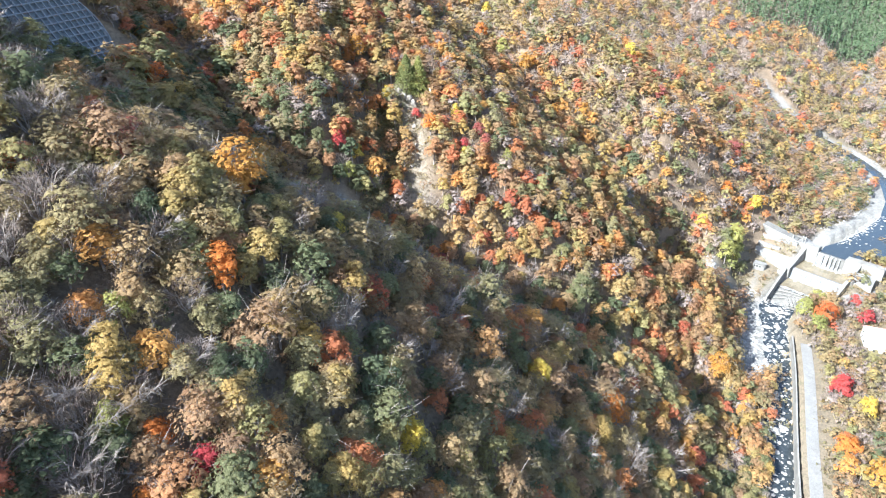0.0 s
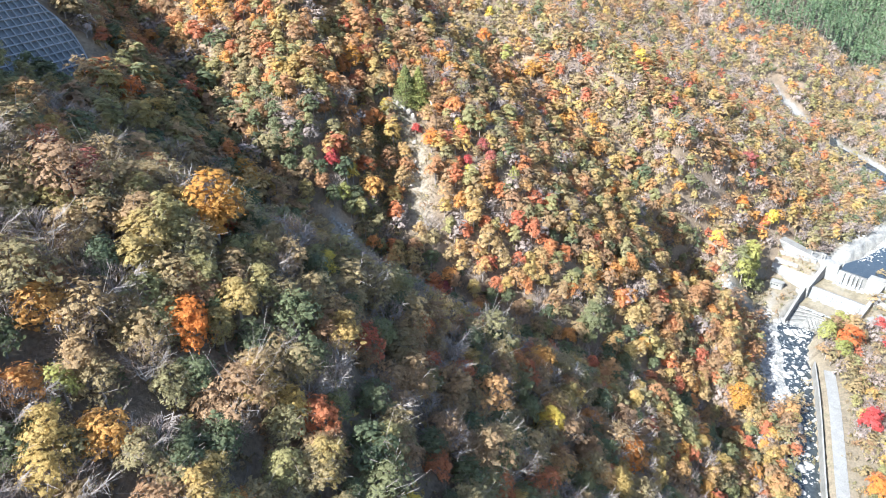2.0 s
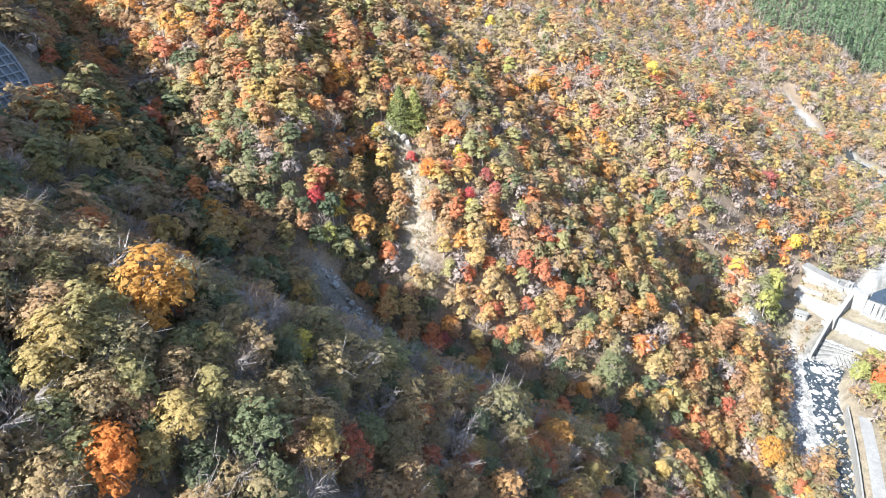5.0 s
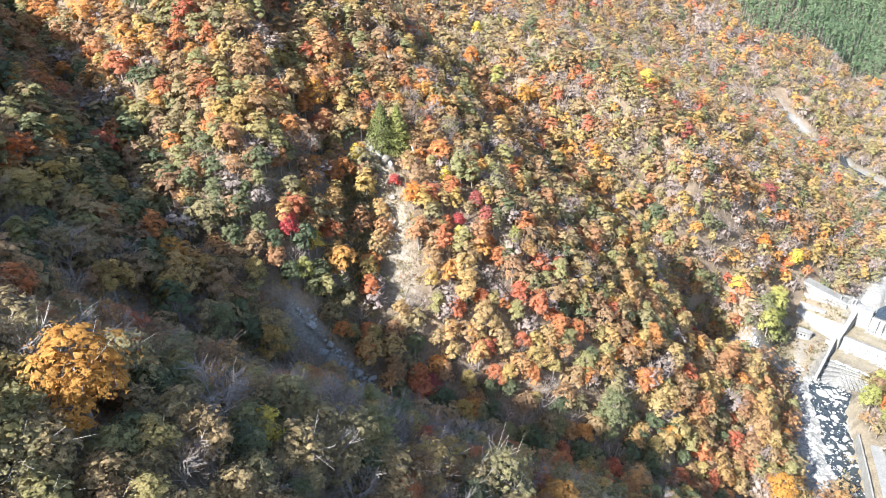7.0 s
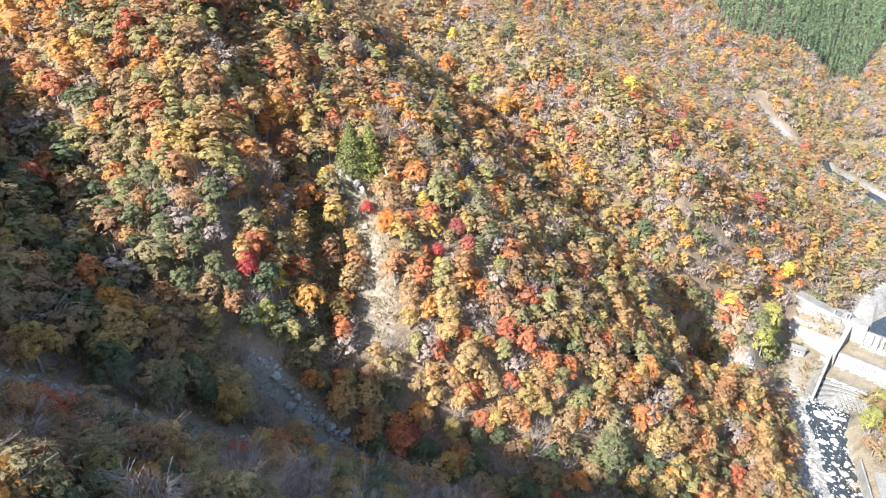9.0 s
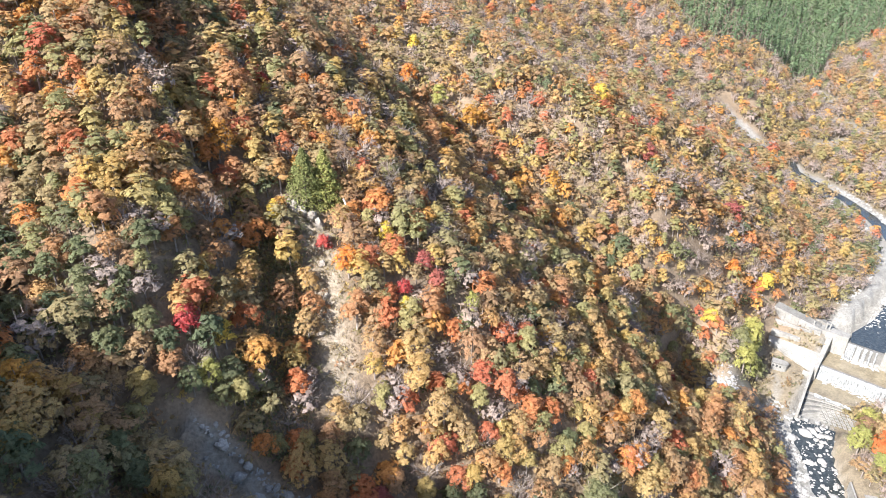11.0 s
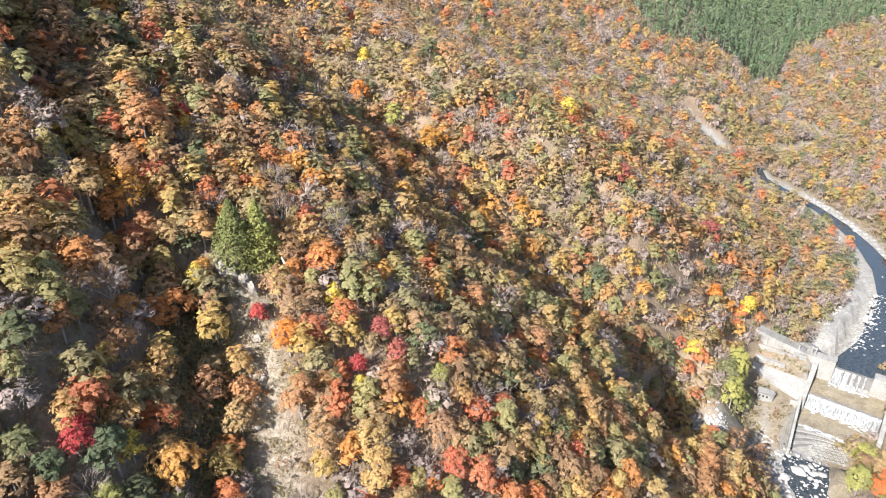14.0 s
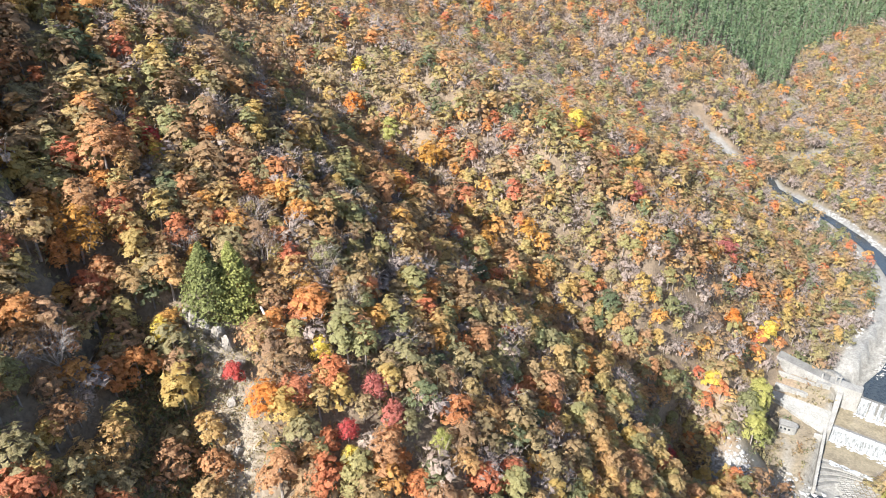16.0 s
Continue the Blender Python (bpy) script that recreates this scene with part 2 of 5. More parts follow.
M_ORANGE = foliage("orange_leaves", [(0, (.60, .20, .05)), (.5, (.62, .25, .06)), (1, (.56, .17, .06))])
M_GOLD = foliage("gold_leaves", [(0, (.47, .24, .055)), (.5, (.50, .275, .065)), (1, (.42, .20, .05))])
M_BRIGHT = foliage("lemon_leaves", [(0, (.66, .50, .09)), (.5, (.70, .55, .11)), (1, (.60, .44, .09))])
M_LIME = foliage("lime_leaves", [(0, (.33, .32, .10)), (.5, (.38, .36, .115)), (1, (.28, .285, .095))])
M_BARK = mottled("bark", [(.3, (.16, .13, .11)), (.7, (.30, .26, .23))], 1.3)
M_TWIG = mottled("twigs", [(.3, (.19, .155, .13)), (.7, (.31, .265, .23))], 0.6)
M_HAZE = foliage("twig_haze", [(0, (.215, .165, .14)), (.35, (.27, .21, .175)), (.7, (.235, .19, .165)), (1, (.295, .225, .175))], 0.15, 0.2)
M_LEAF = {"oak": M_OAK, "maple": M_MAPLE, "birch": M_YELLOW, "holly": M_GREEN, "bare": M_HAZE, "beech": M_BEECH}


def ground_material():
    m, nt, b = material("forest_floor")
    n = noise_tex(nt, 0.12)
    litter = ramp(nt, [(.3, (.115, .085, .055)), (.5, (.165, .12, .078)), (.7, (.22, .16, .105))])
    nt.links.new(n.outputs[0], litter.inputs[0])
    fine = noise_tex(nt, 1.6, 6)
    fr = ramp(nt, [(.3, (.6, .6, .6)), (.7, (1.2, 1.2, 1.2))])
    nt.links.new(fine.outputs[0], fr.inputs[0])
    col = mixed(nt, 1.0, litter.outputs[0], fr.outputs[0], 'MULTIPLY')
    for name, stops, scale in (("grass", [(.3, (.115, .09, .058)), (.55, (.18, .145, .098)), (.75, (.125, .112, .062))], .25),
                               ("gravel", [(.3, (.15, .14, .122)), (.55, (.215, .205, .183)), (.75, (.275, .265, .243))], .5),
                               ("rock", [(.3, (.13, .105, .075)), (.5, (.225, .185, .135)), (.72, (.32, .275, .22))], .9)):
        att = nt.nodes.new("ShaderNodeAttribute")
        att.attribute_name = name
        t = noise_tex(nt, scale, 6)
        r = ramp(nt, stops)
        nt.links.new(t.outputs[0], r.inputs[0])
        c = mixed(nt, 1.0, r.outputs[0], fr.outputs[0], 'MULTIPLY')
        col = mixed(nt, att.outputs["Fac"], col, c)
    nt.links.new(col, b.inputs["Base Color"])
    b.inputs["Roughness"].default_value = 0.95
    bumped(nt, b, fine.outputs[0], 0.7, 0.35)
    return m


M_GROUND = ground_material()


def water_material():
    m, nt, b = material("river_water")
    n = noise_tex(nt, 0.9, 5)
    r = ramp(nt, [(.35, (.018, .022, .024)), (.7, (.045, .05, .05))])
    nt.links.new(n.outputs[0], r.inputs[0])
    nt.links.new(r.outputs[0], b.inputs["Base Color"])
    b.inputs["Roughness"].default_value = 0.12
    bumped(nt, b, n.outputs[0], 0.5, 0.12)
    return m


M_WATER = water_material()
M_FOAM = mottled("white_water", [(.3, (.24, .245, .245)), (.7, (.38, .39, .39))], 0.9, 0.6)
M_STONE = mottled("river_stone", [(.25, (.165, .157, .143)), (.5, (.25, .24, .222)), (.75, (.32, .31, .292))], 0.45)
M_CONCRETE = mottled("weathered_concrete", [(.25, (.14, .13, .115)), (.5, (.20, .19, .17)), (.75, (.25, .24, .22))], 0.35)
M_ROAD = mottled("road", [(.3, (.16, .153, .14)), (.7, (.215, .208, .193))], 0.3)
M_ROCK = mottled("cliff_rock", [(.25, (.13, .11, .085)), (.5, (.23, .20, .165)), (.75, (.33, .305, .27))], 0.5, bump=0.8, depth=0.3)


M_CONCRETE_DARK = mottled("stained_concrete", [(.25, (.085, .08, .072)), (.5, (.12, .115, .105)), (.75, (.16, .152, .14))], 0.3)
M_PALE = mottled("pale_concrete", [(.25, (.135, .128, .114)), (.5, (.19, .183, .166)), (.75, (.24, .232, .212))], 0.35)
M_SPRAY = mottled("sprayed_concrete", [(.25, (.075, .08, .085)), (.5, (.11, .115, .12)), (.75, (.15, .155, .16))], 0.5)
M_BEAM = mottled("crib_beam", [(.25, (.15, .155, .16)), (.5, (.20, .205, .21)), (.75, (.25, .255, .26))], 0.5)
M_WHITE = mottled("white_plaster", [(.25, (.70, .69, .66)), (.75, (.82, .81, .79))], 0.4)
M_PINK = mottled("pink_roof", [(.25, (.60, .27, .25)), (.75, (.68, .35, .32))], 0.4, 0.5)
M_SNAG = mottled("bleached_wood", [(.25, (.48, .44, .40)), (.75, (.64, .60, .55))], 0.8)
M_MURKY = mottled("murky_water", [(.3, (.14, .115, .075)), (.7, (.23, .19, .125))], 0.3, 0.12, 5.0, 0.25, 0.05)
M_DRY = foliage("dry_grass", [(0, (.32, .25, .15)), (.5, (.27, .215, .13)), (1, (.23, .21, .11))])
M_GLASS = mottled("dark_glass", [(.3, (.02, .022, .025)), (.7, (.04, .042, .045))], 0.5, 0.1)


def fall_material():
    """Falling water: white, drawn out in streaks down the fall."""
    m, nt, b = material("falling_water")
    pos = nt.nodes.new("ShaderNodeNewGeometry")
    mp = nt.nodes.new("ShaderNodeMapping")
    mp.inputs["Scale"].default_value = (2.2, 2.2, .22)
    nt.links.new(pos.outputs["Position"], mp.inputs["Vector"])
    n = node(nt, "ShaderNodeTexNoise", Scale=1.0, Detail=5.0, Roughness=0.65)
    nt.links.new(mp.outputs[0], n.inputs["Vector"])
    r = ramp(nt, [(.36, (.06, .06, .055)), (.5, (.16, .165, .165)), (.66, (.32, .33, .33))])
    nt.links.new(n.outputs[0], r.inputs[0])
    nt.links.new(r.outputs[0], b.inputs["Base Color"])
    b.inputs["Roughness"].default_value = 0.45
    bumped(nt, b, n.outputs[0], 0.6, 0.15)
    return m


M_FALL = fall_material()


# ---------------------------------------------------------------- building blocks
def mesh(name, verts, faces, mats, index=None, smooth=False):
    me = bpy.data.meshes.new(name)
    me.from_pydata(np.asarray(verts).tolist() if isinstance(verts, np.ndarray) else verts, [], faces.tolist() if isinstance(faces, np.ndarray) else faces)
    for m in mats:
        me.materials.append(m)
    if index is not None:
        me.polygons.foreach_set("material_index", np.asarray(index, np.int32))
    if smooth:
        me.polygons.foreach_set("use_smooth", np.ones(len(me.polygons), bool))
    return me


def attribute(me, name, values):
    a = me.attributes.new(name, 'FLOAT', 'POINT')
    a.data.foreach_set("value", np.asarray(values, np.float32))


def axis(*spans):
    out = [spans[0][0]]
    for a, b, step in spans:
        k = max(1, round((b - a) / step))
        out += [a + (b - a) * (i + 1) / k for i in range(k)]
    return np.array(out)


# ---------------------------------------------------------------- ground
GX = axis((-420, -140, 20), (-140, -110, 5), (-110, 280, 2.2), (280, 420, 6), (420, 1000, 25))
GY = axis((-160, 40, 12), (40, 320, 2.2), (320, 520, 4), (520, 760, 8), (760, 1500, 28))


def band(X, Y, line, width):
    """1 within width of a line of points, fading out over a third of it."""
    d = nearest(X, Y, np.array([(x, y, 0) for x, y in line], float))[0]
    return np.clip((width + .25 * width * wave(X, Y, 5, 31) - d) / (.35 * width), 0, 1)


SCREE = [(-78, 146), (-56, 149), (-41, 154), (-29, 159)]
BLUFF = [(237, 487), (241, 475), (245, 464), (249, 453)]
FLATS = [[(347, 534), (357, 560)], [(333, 500), (329, 476)], [(312, 462), (286, 454)], [(400, 572), (408, 560)]]
STREAM_STONES = [(-30, 177), (-20, 173), (-6, 170), (8, 169)]
SCAR_LINE = [(-14, 220.5), (-10.5, 213), (-8.5, 206), (-7.5, 198), (-7, 191)]
YARD = [(120, 250), (129, 247), (138, 251), (144, 259)]


def zones(X, Y):
    """How much gravel, grass and bare rock lies at each place."""
    d, left, level, along = nearest(X, Y, WATERS[0])
    w = wave(X, Y, 7, 3) * 2.5
    lower = Y < 247
    upper = np.interp(Y, (247, 300, 325, 415, 432, 446, 580), (18, 18, 11, 10, 4, -2, -4)) + w * .6
    bank = np.interp(Y, (247, 275, 290, 325, 350), (18, 12, 7, 5.5, 8)) + w * .6
    reach = np.where(lower, np.where(left, 10.5 + w, 7.8), np.where(left & (Y < 350), bank, upper))
    gravel = np.clip((reach - d) / 2.0, 0, 1)
    s, q = (X - WEIR[0]) * ALONG[0] + (Y - WEIR[1]) * ALONG[1], (X - WEIR[0]) * DOWN[0] + (Y - WEIR[1]) * DOWN[1]
    gravel = gravel * (1 - np.clip((-7 - s) / 2, 0, 1) * np.clip((q + 4) / 3, 0, 1) * np.clip((46 - q) / 6, 0, 1) * np.clip((-s - 4) / 4, 0, 1))
    gravel = gravel * (1 - np.clip((s - 16) / 2, 0, 1) * np.clip((q + 2) / 3, 0, 1))
    gravel = np.maximum(gravel, .7 * band(X, Y, STREAM_STONES, 2.6))
    gravel = np.maximum(gravel, np.clip((7 - np.hypot(X - 112, Y - 246)) / 4, 0, 1))
    gravel = np.maximum(gravel, .5 * band(X, Y, YARD, 2.0))
    for flat in FLATS:
        gravel = np.maximum(gravel, band(X, Y, flat, 6.5))
    yard = np.clip((22 - np.hypot(X - 137, Y - 253)) / 6, 0, 1)
    grass = np.maximum(np.clip((22 + 3 * w - d) / 5, 0, 1), yard)
    grass = np.maximum(grass, (~left) & (Y < 300) & (d < 60))
    rock = band(X, Y, SCAR_LINE, 3.9)
    rock = np.maximum(rock, .8 * band(X, Y, SCREE, 2.3))
    gravel = np.maximum(gravel, .9 * band(X, Y, BLUFF, 6.0))
    return gravel, grass, rock


def build_ground():
    X, Y = np.meshgrid(GX, GY)
    X, Y = X.ravel(), Y.ravel()
    Z = land(X, Y)
    nx, ny = len(GX), len(GY)
    k = (np.arange(ny - 1)[:, None] * nx + np.arange(nx - 1)).ravel()
    faces = np.stack([k, k + 1, k + nx + 1, k + nx], 1)
    me = mesh("ground", np.stack([X, Y, Z], 1), faces, [M_GROUND], smooth=True)
    gravel, grass, rock = zones(X, Y)
    attribute(me, "gravel", gravel), attribute(me, "grass", grass), attribute(me, "rock", rock)
    return tagged(new("ground", me), "steep leaf-littered mountainside falling to a pale gravel river bed", "ground", kind="structure")


ground = build_ground()


# ---------------------------------------------------------------- trees
def tube(a, b, ra, rb, sides=4):
    """A tapered limb from a to b."""
    a, b = np.array(a, float), np.array(b, float)
    d = b - a
    d /= np.linalg.norm(d) + 1e-9
    s = np.cross(d, (0.3, 0.9, 0.31) if abs(d[2]) > .8 else (0, 0, 1))
    s /= np.linalg.norm(s)
    t = np.cross(d, s)
    ang = np.arange(sides) * 2 * math.pi / sides
    ring = np.cos(ang)[:, None] * s + np.sin(ang)[:, None] * t
    v = np.concatenate([a + ring * ra, b + ring * rb])
    f = [(i, (i + 1) % sides, sides + (i + 1) % sides, sides + i) for i in range(sides)]
    return v, f


def twig(a, b, wide):
    """A thin twig that tapers to its tip."""
    a, b = np.array(a, float), np.array(b, float)
    s = np.cross(b - a, (.31, .22, .93))
    s *= wide / (np.linalg.norm(s) + 1e-9)
    return np.array([a - s, a + s, b + s * .3, b - s * .3]), [(0, 1, 2, 3)]


class Parts:
    def __init__(self):
        self.v, self.f, self.n = [], [], 0

    def add(self, v, f):
        self.v.append(np.asarray(v, float))
        self.f += [tuple(i + self.n for i in q) for q in f]
        self.n += len(v)

    def arrays(self):
        return np.concatenate(self.v), self.f


def leaf_tris(centres, normals, sizes, rs, along=None):
    """One irregular leaf spray at each place; along: the way that long sprays point."""
    n = len(centres)
    normals = normals / (np.linalg.norm(normals, axis=1, keepdims=True) + 1e-9)
    u = np.cross(normals, rs.normal(size=(n, 3)))
    u /= np.linalg.norm(u, axis=1, keepdims=True) + 1e-9
    if along is not None:
        u = along - normals * (along * normals).sum(1, keepdims=True)
        u /= np.linalg.norm(u, axis=1, keepdims=True) + 1e-9
    w = np.cross(normals, u)
    if along is not None:
        u, w = u * 1.6, w * .58
    v = np.empty((n, 3, 3))
    for i, ang in enumerate((0, 2.09, 4.19)):
        a = ang + rs.uniform(-.5, .5, n)
        r = sizes * rs.uniform(.6, 1.15, n)
        v[:, i] = centres + u * (np.cos(a) * r)[:, None] + w * (np.sin(a) * r)[:, None]
    return v.reshape(-1, 3), np.arange(n * 3).reshape(-1, 3)


def plates(centres, normals, sizes, rs, sides):
    """Ragged sprays of leaves: a fan with an uneven rim round a slightly raised middle."""
    n = len(centres)
    normals = normals / (np.linalg.norm(normals, axis=1, keepdims=True) + 1e-9)
    u = np.cross(normals, rs.normal(size=(n, 3)))
    u /= np.linalg.norm(u, axis=1, keepdims=True) + 1e-9
    w = np.cross(normals, u)
    v = np.empty((n, sides + 1, 3))
    v[:, 0] = centres + normals * (sizes * .22)[:, None]
    for i in range(sides):
        a = (i + rs.uniform(-.35, .35, n)) * 2 * math.pi / sides
        r = sizes * rs.uniform(.4, 1.25, n)
        v[:, i + 1] = centres + u * (np.cos(a) * r)[:, None] + w * (np.sin(a) * r)[:, None] - normals * (sizes * rs.uniform(-.1, .25, n))[:, None]
    fan = np.array([(0, i + 1, (i + 1) % sides + 1) for i in range(sides)])
    f = (np.arange(n) * (sides + 1))[:, None, None] + fan
    return v.reshape(-1, 3), f.reshape(-1, 3)


def broadleaf(rs, count, size, width, tall, twigs, limbs=99):
    """Trunk with limbs, and a crown of ragged sprays and single leaves round the limbs' ends; count, size: of sprays, of leaves."""
    wood = Parts()
    lobes = rs.randint(12, 19)
    fork = tall * rs.uniform(.26, .4)
    lean = rs.uniform(-.5, .5, 2)
    top = np.array([lean[0], lean[1], tall * .8])
    mid = np.array([lean[0] * .4, lean[1] * .4, fork])
    wood.add(*tube((0, 0, -1.2), mid, .20, .15, 5 if twigs else 3))
    if limbs:
        wood.add(*tube(mid, top, .15, .05, 4 if twigs else 3))
    cs, rsz = [], []
    skew = rs.uniform(.85, 1.18)
    for i in range(lobes):
        ang = i * 2.4 + rs.uniform(-.5, .5)
        up = (i + .5) / lobes
        out = width * math.sqrt(max(0, 1 - up ** 1.8)) * rs.uniform(.45, .85)
        h = tall * (.38 + .48 * up + rs.uniform(-.05, .05))
        c = np.array([lean[0] + math.cos(ang) * out * skew, lean[1] + math.sin(ang) * out / skew, h])
        cs.append(c), rsz.append(width * rs.uniform(.34, .52))
        root = mid + (top - mid) * rs.uniform(0, .75)
        knee = root + (c - root) * .55 + np.array([0, 0, -.3])
        if i >= limbs:
            continue
        if twigs > 1:
            wood.add(*tube(root, knee, .085, .055, 3))
            wood.add(*tube(knee, c, .055, .02, 3))
        else:
            wood.add(*tube(root, c, .075, .02, 3))
        for _ in range(twigs * 3):
            e = c + rs.normal(size=3) * rsz[-1] * np.array([.9, .9, .6]) + np.array([0, 0, rsz[-1] * .9])
            wood.add(*twig(knee + (c - knee) * rs.uniform(.2, 1), e, .03))
    cs, rsz = np.array(cs), np.array(rsz)
    crown = Parts()
    for n, big, first, last in ((count[0], size[0], .45, .95), (count[1], size[1], .75, 1.25)):
        pick = np.arange(n) % lobes
        d = rs.normal(size=(n, 3)) + np.array([0, 0, .4])
        d /= np.linalg.norm(d, axis=1, keepdims=True)
        p = cs[pick] + d * (rsz[pick] * rs.uniform(first, last, n))[:, None] * np.array([1.05, 1.05, .7])
        p[:, 2] -= .08 * np.hypot(p[:, 0] - lean[0], p[:, 1] - lean[1])
        dome = (p - np.array([lean[0], lean[1], tall * .45])) / np.array([width, width, tall * .5])
        dome /= np.linalg.norm(dome, axis=1, keepdims=True) + 1e-9
        nrm = dome * .7 + d * .2 + rs.normal(size=(n, 3)) * .2 + np.array([0, 0, .45])
        sizes = big * rs.uniform(.6, 1.3, n)
        if first < .5:
            v, f = plates(p, nrm, sizes, rs, 6 if twigs > 1 else 5 if twigs else 4)
        else:
            v, f = leaf_tris(p, nrm, sizes, rs, p - np.array([lean[0], lean[1], fork]) + rs.normal(size=(n, 3)))
        crown.add(v, f.tolist())
    v, f = crown.arrays()
    return wood.arrays(), (v, np.array(f))


def twig_spray(rs, n, tall, width, size):
    """A haze of fine twigs filling the crown of a leafless tree."""
    ang, k = rs.uniform(0, 6.283, n), rs.uniform(0, 1, n) ** .5
    h = tall * (1.0 - .42 * k ** 2) - rs.gamma(1.2, .1, n) * tall
    c = np.stack([np.cos(ang) * k * width, np.sin(ang) * k * width, np.maximum(h, tall * .3)], 1)
    way = c - np.array([0, 0, tall * .25]) + rs.normal(size=(n, 3)) * 1.4
    way /= np.linalg.norm(way, axis=1, keepdims=True)
    side = np.cross(way, rs.normal(size=(n, 3)))
    side *= (size * .032 / (np.linalg.norm(side, axis=1) + 1e-9) * rs.uniform(.6, 1.4, n))[:, None]
    long = way * (size * rs.uniform(.6, 1.4, n))[:, None]
    v = np.stack([c - long * .5 - side, c - long * .5 + side, c + long * .5], 1)
    return v.reshape(-1, 3), np.arange(n * 3).reshape(-1, 3)


def bare_wood(rs, tall, width, twigs):
    """A leafless tree: limbs that arch outward, side branches and fine twigs along them."""
    wood = Parts()
    lean = rs.uniform(-.6, .6, 2)
    fork = np.array([lean[0] * .3, lean[1] * .3, tall * rs.uniform(.15, .3)])
    wood.add(*tube((0, 0, -1.2), fork, .16, .13, 4))
    for i in range(8):
        ang = i * 2.4 + rs.uniform(-.6, .6)
        out = width * rs.uniform(.45, 1.1)
        way = np.array([math.cos(ang), math.sin(ang), 0])
        end = np.array([lean[0], lean[1], tall * rs.uniform(.78, 1.0) - .45 * out]) + way * out
        a = fork + (end - fork) * .33 + way * out * .02 + rs.normal(size=3) * .2
        b = fork + (end - fork) * .68 + np.array([0, 0, .35]) + rs.normal(size=3) * .25
        for p, q, r0, r1 in ((fork, a, .085, .065), (a, b, .065, .042), (b, end, .042, .014)):
            wood.add(*tube(p, q, r0, r1, 3))
        for j in range(twigs):
            k = rs.uniform(.1, 1)
            root = a + (b - a) * k * 2 if k < .5 else b + (end - b) * (k * 2 - 1)
            side = way * rs.uniform(.2, 1.0) + np.array([-way[1], way[0], 0]) * rs.choice((-1, 1)) * rs.uniform(.3, 1.1) + np.array([0, 0, rs.uniform(.1, .75)])
            tip = root + side * rs.uniform(.6, 1.7)
            wood.add(*twig(root, tip, .032))
            if j % 2:
                m = root + (tip - root) * rs.uniform(.35, .7)
                wood.add(*twig(m, m + (tip - root) * .4 + rs.normal(size=3) * .35, .02))
    return wood.arrays()


def conifer(rs, n, tall, width, size, full=.85, branches=14):
    """Straight trunk with drooping whorls of needle sprays; full: below 1 a slim cone, above 1 a bulging one."""
    wood = Parts()
    wood.add(*tube((0, 0, -1), (0, 0, tall), .22, .03, 5))
    h = tall * (.06 + .93 * rs.uniform(0, 1, n) ** .85)
    whorl = np.round(h / (tall * .06)) * tall * .06
    h = whorl + rs.normal(size=n) * tall * .014
    reach = width * np.clip(1.02 - np.clip(h / tall, 0, 1) ** full, .03, 1)
    k = rs.uniform(.2, 1.0, n) ** .5
    ang = np.round(rs.uniform(0, 2 * math.pi, n) / .42 + whorl * 1.7) * .42 + rs.normal(size=n) * .13
    k = k * (1 + .18 * np.sin(ang * 3 + whorl * 2.3))
    c = np.stack([np.cos(ang) * reach * k, np.sin(ang) * reach * k, h - reach * k * .28], 1)
    nrm = np.stack([np.cos(ang) * .6, np.sin(ang) * .6, np.ones(n)], 1) + rs.normal(size=(n, 3)) * .45
    lv, lf = leaf_tris(c, nrm, size * rs.uniform(.7, 1.3, n), rs)
    for i in range(branches):
        a, z = i * 2.4, tall * (.12 + .06 * i)
        w = width * max(.1, 1 - z / tall) * .8
        wood.add(*tube((0, 0, z), (math.cos(a) * w, math.sin(a) * w, z - w * .25), .05, .01, 3))
    return wood.arrays(), (lv, lf)


RS = np.random.RandomState(11)
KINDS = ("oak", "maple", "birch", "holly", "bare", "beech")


def templates(count, n, size, twigs, limbs):
    """For each kind, some trees: (wood, leaves)."""
    out = {}
    for kind in KINDS:
        out[kind] = []
        for _ in range(count):
            if kind == "bare":
                tall, wide = RS.uniform(8.0, 9.5), RS.uniform(2.8, 3.8)
                wood = bare_wood(RS, tall, wide, (2, 10, 28)[twigs])
                leaves = twig_spray(RS, (60, 280, 560)[twigs], tall, wide, (2.0, 1.3, 1.0)[twigs])
                if not twigs:
                    crown = Parts()
                    crown.add(*leaves)
                    crown.add(*broadleaf(RS, (n[0] * 2 // 3, 4), size, wide * .9, tall * .9, 0, 0)[1])
                    leaves = crown.arrays()
                    leaves = leaves[0], np.array(leaves[1])
            else:
                wide = {"oak": 3.35, "maple": 2.8, "birch": 2.5, "holly": 2.9, "beech": 3.2}[kind] * RS.uniform(.85, 1.15)
                tall = {"oak": 9.0, "maple": 8.0, "birch": 9.2, "holly": 8.4, "beech": 9.2}[kind] * RS.uniform(.9, 1.1)
                wood, leaves = broadleaf(RS, n, size, wide, tall, twigs, limbs)
            out[kind].append((wood, leaves))
    return out


